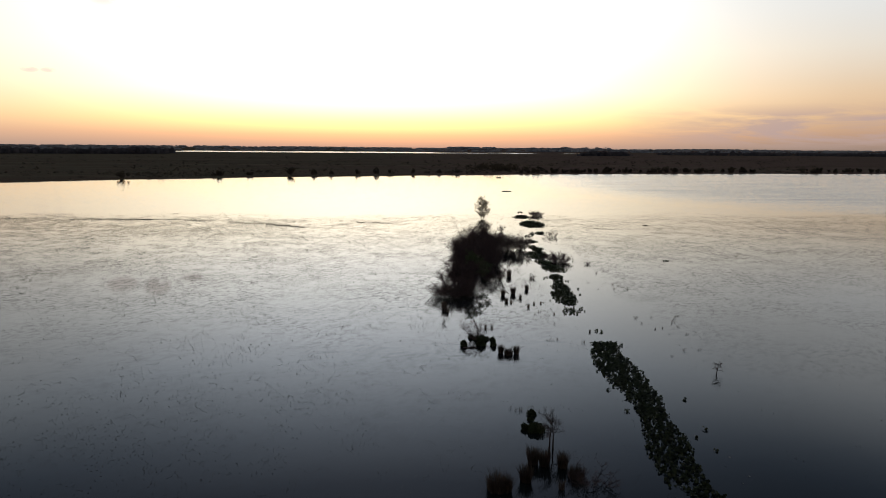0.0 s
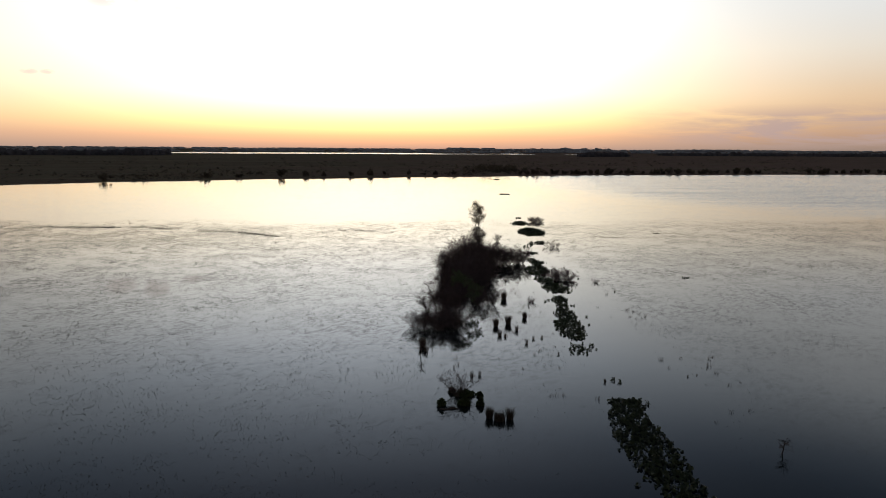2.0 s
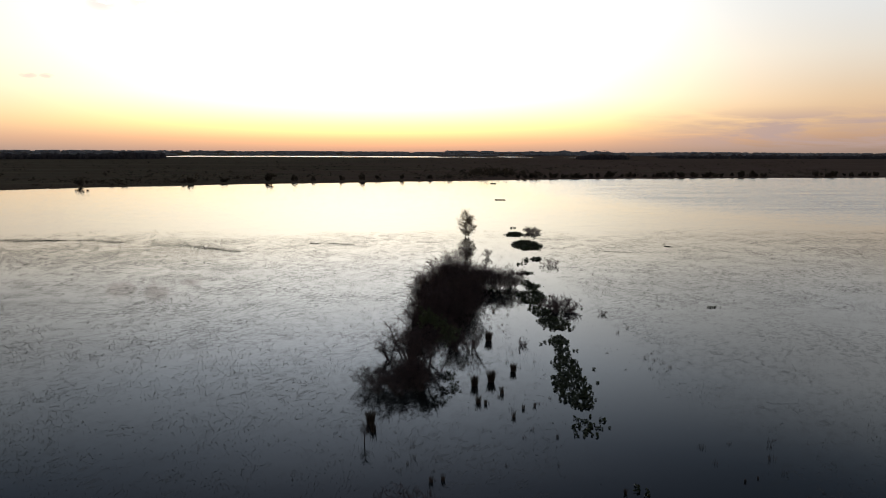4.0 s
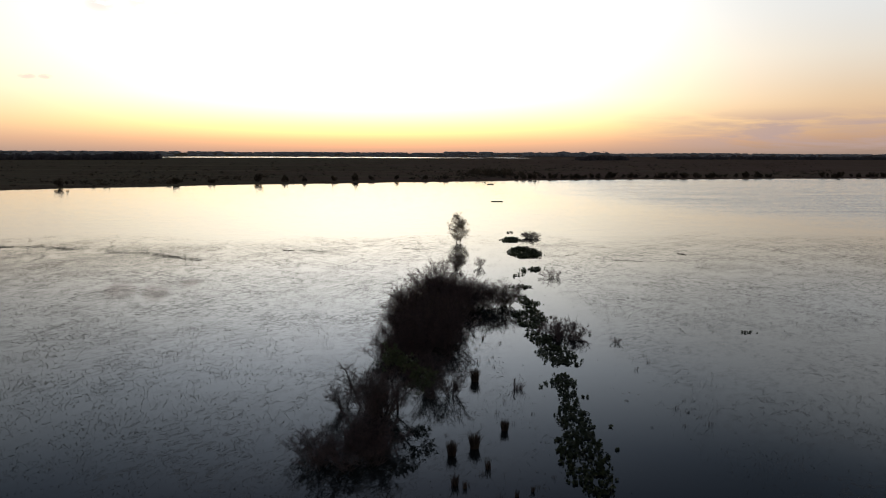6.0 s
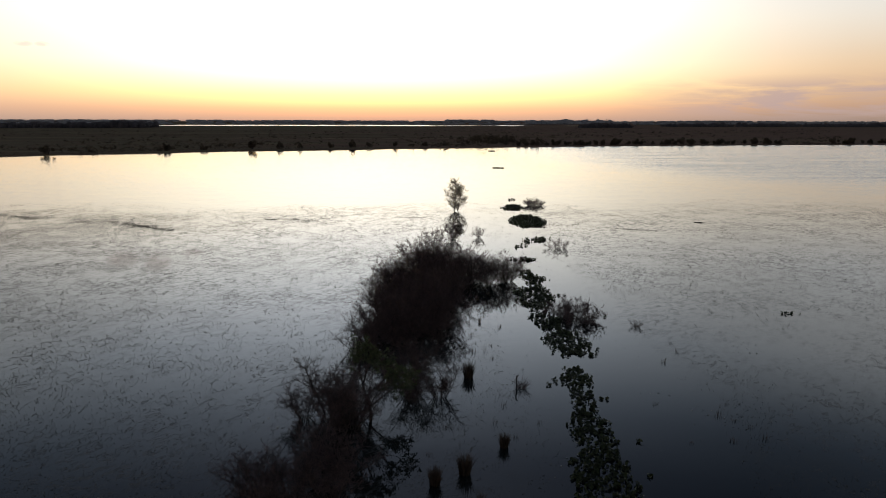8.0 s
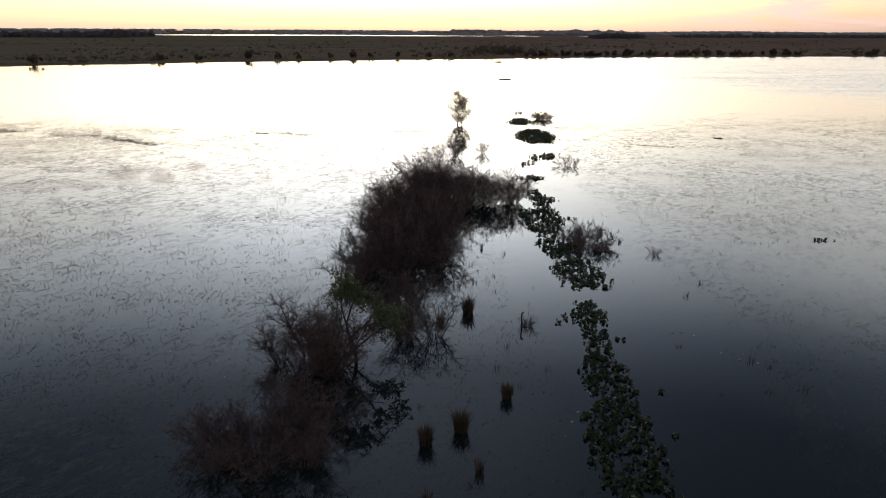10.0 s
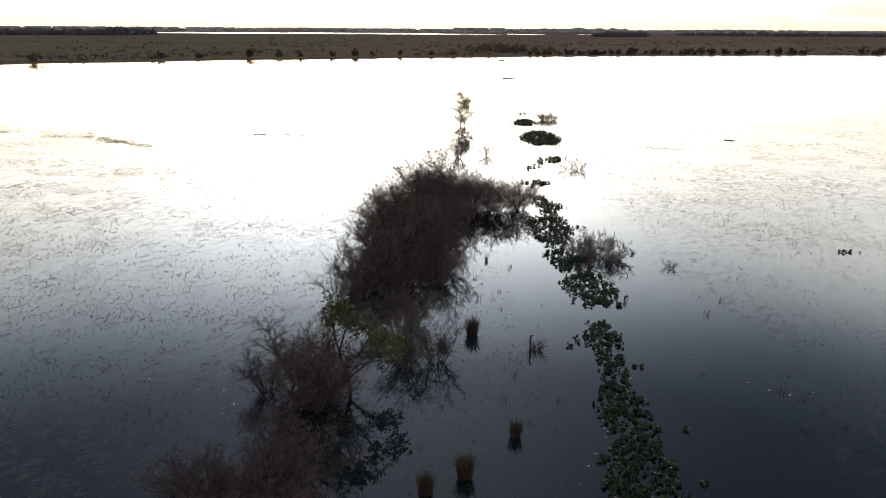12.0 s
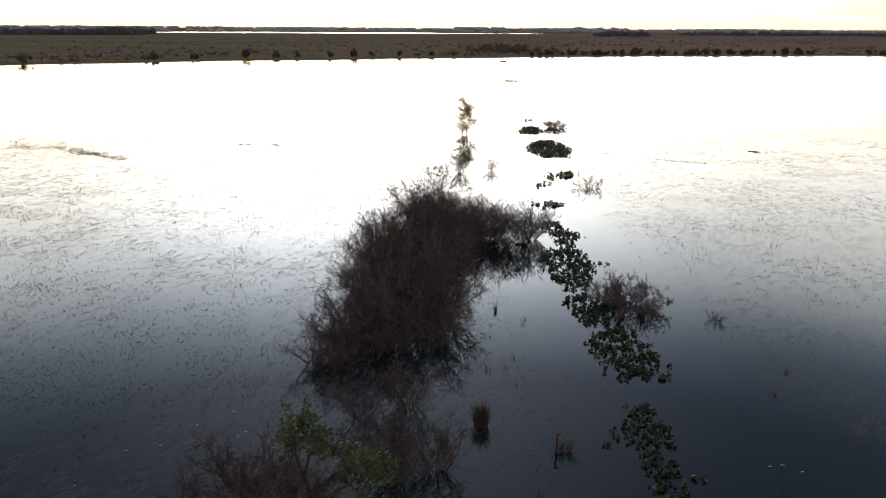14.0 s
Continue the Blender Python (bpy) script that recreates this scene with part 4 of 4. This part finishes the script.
# ---- far bank: bushes, scrub and woods ----
def leaf_heap(soup, rng, at, rx, rz, count, size):
    """An uneven crown of small leaf clumps with gaps."""
    lump = rng.normal(0, 0.45, (6, 3)) * (rx, rx, rz * 0.5) + (0, 0, rz * 0.55)
    wide = rng.uniform(0.35, 0.62, 6)
    i = rng.integers(0, 6, count)
    d = rng.normal(0, 1, (count, 3))
    d /= np.linalg.norm(d, axis=1)[:, None]
    p = np.asarray(at) + lump[i] + d * (rx, rx, rz * 0.8) * (wide[i] * rng.uniform(0.55, 1.05, count))[:, None]
    p[:, 2] = np.where(p[:, 2] < at[2], at[2] + rng.uniform(0, 0.2 * rz, count), p[:, 2])
    a, b = rng.normal(0, 1, (count, 3)), rng.normal(0, 1, (count, 3))
    sz = (size * rng.uniform(0.6, 1.4, count))[:, None]
    a, b = a / np.linalg.norm(a, axis=1)[:, None] * sz, b / np.linalg.norm(b, axis=1)[:, None] * sz
    base = np.arange(count)[:, None] * 4
    soup.many(np.stack([p - a, p + b, p + a, p - b * 0.7 + sz * (0, 0, 0.3)], 1).reshape(-1, 3), np.concatenate([base + (0, 1, 2), base + (0, 2, 3)], 1).reshape(-1, 3))


def shore_bush_mesh(seed, rx, rz):
    rng = np.random.default_rng(seed)
    leaf, wood = Soup(), Soup()
    leaf_heap(leaf, rng, (0, 0, 0.1), rx, rz, 760, 0.26)
    for _ in range(6):
        a = rng.uniform(0, 6.28)
        p, _ = bend_line(rng, (0, 0, -0.3), (math.cos(a) * 0.6, math.sin(a) * 0.6, 1), rz * 0.9, 4, 0.05, 0.12)
        wood.tube(p, np.linspace(0.09, 0.03, 5), 4)
    return wood.mesh("stems", BARK), leaf.mesh("crown", SHORE_LEAF)


SHORE = [shore_bush_mesh(140 + i, 2.0, 3.0) for i in range(5)]


def shore_bush(x, inland, size, label="low dark bush at the water's edge", group="bank bushes"):
    y = shore_y(x) + inland
    i = int(abs(x * 7)) % 5
    ob = thing("bank_bush", label, "bush", (x, y, max(0.0, land_height(x, y)) - 0.05), group, (x * 37) % 360, size)
    part("stemwork", SHORE[i][0], ob)
    part("crown", SHORE[i][1], ob)


shore_bush(-155.0, 4.0, 0.95, "round dark bush standing in the shallows", "")
shore_bush(-82.0, 12.0, 1.2, "broad dark bush on the bank", "")
for x, s in ((-104, 0.9), (-118, 1.1), (-70, 1.0), (-60, 0.8), (-46, 0.9), (-35, 1.2), (-27, 0.8), (-12, 0.9), (4, 1.0), (15, 0.9)):
    shore_bush(x, 14.0 + (x * 13) % 12, s * 0.85)
for k in range(92):
    x = 58 + k * 4.1 + pick.uniform(-2.0, 2.0)
    if wave(x, 0, 24, 41) > -0.4:
        shore_bush(x, pick.uniform(5, 16), pick.uniform(0.55, 1.15))


def build_scrub():
    rng = np.random.default_rng(200)
    s = Soup()
    made = 0
    while made < 5200:
        d = 6 + 900 * rng.uniform(0, 1) ** 1.7
        x = rng.uniform(-0.55, 0.62) * (420 + d) + 20
        y = float(shore_y(x)) + d
        if wave(x, y, 70, 51) + 0.5 * wave(x, y, 20, 52) < 0.02 and rng.uniform() > 0.12:
            continue
        h = rng.uniform(0.2, 0.55) if made % 9 else rng.uniform(0.6, 1.2)
        leaf_heap(s, rng, (x, y, land_height(x, y) - 0.1), h * 1.5, h * 1.2, 8 if made % 9 else 22, 0.3 * h + 0.1)
        made += 1
    # a taller stand behind the bank
    for _ in range(30):
        x, d = rng.normal(51, 10), rng.uniform(40, 120)
        y = float(shore_y(x)) + d
        leaf_heap(s, rng, (x, y, land_height(x, y) - 0.2), rng.uniform(3, 5.0), rng.uniform(2.6, 4.6), 110, 0.5)
    tagged(new("marsh_scrub", s.mesh("marsh_scrub", SHORE_LEAF)), "scattered dark scrub across the marsh", "scrub", kind="stuff")


build_scrub()


def crown_core(soup, rng, at, rx, rz):
    """The closed inner mass of a crown: three uneven lumps with ragged rims."""
    rings, sides = 3, 6
    for _ in range(2):
        c = np.asarray(at) + rng.normal(0, 0.4, 3) * (rx, rx, 0)
        r, h = rx * rng.uniform(0.5, 0.8), rz * rng.uniform(0.7, 1.0)
        a = np.arange(sides) * 2 * math.pi / sides + rng.uniform(0, 1)
        v = [c + (0, 0, h)]
        for j in range(rings):
            e = (j + 1) / rings * 1.45
            q = rng.uniform(0.8, 1.2, sides)
            v += [c + (math.cos(b) * math.sin(e) * r * g, math.sin(b) * math.sin(e) * r * g, math.cos(e) * h * (0.8 + 0.2 * g)) for b, g in zip(a, q)]
        f = [(0, 1 + j, 1 + (j + 1) % sides) for j in range(sides)]
        f += [(1 + i * sides + j, 1 + (i + 1) * sides + j, 1 + (i + 1) * sides + (j + 1) % sides, 1 + i * sides + (j + 1) % sides) for i in range(rings - 1) for j in range(sides)]
        soup.put(v, f)


def build_woods():
    rng = np.random.default_rng(210)
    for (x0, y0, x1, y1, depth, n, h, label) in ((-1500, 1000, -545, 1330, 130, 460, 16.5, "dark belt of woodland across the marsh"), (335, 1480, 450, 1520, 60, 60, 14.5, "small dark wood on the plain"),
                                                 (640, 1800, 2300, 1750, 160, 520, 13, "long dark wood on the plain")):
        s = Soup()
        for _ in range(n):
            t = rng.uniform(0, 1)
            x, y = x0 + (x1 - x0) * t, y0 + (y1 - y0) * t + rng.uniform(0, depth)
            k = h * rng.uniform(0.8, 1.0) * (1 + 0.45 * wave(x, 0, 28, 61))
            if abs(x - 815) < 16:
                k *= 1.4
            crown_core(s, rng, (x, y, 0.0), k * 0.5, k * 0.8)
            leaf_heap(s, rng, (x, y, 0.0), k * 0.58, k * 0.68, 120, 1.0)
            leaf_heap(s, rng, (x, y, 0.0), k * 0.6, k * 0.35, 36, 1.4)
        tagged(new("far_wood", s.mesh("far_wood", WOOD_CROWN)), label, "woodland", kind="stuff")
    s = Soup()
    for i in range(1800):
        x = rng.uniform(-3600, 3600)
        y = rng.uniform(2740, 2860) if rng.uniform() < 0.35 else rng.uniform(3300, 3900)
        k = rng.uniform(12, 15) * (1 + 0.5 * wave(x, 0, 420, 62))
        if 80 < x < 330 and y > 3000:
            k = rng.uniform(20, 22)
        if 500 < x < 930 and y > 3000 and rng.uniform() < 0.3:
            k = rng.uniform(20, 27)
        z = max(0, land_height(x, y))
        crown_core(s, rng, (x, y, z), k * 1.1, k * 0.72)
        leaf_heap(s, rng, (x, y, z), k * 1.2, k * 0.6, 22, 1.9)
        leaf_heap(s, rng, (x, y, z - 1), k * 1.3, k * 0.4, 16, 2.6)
    tagged(new("horizon_trees", s.mesh("horizon_trees", HAZED_CROWN)), "low line of distant trees along the horizon", "woodland", kind="stuff")


build_woods()
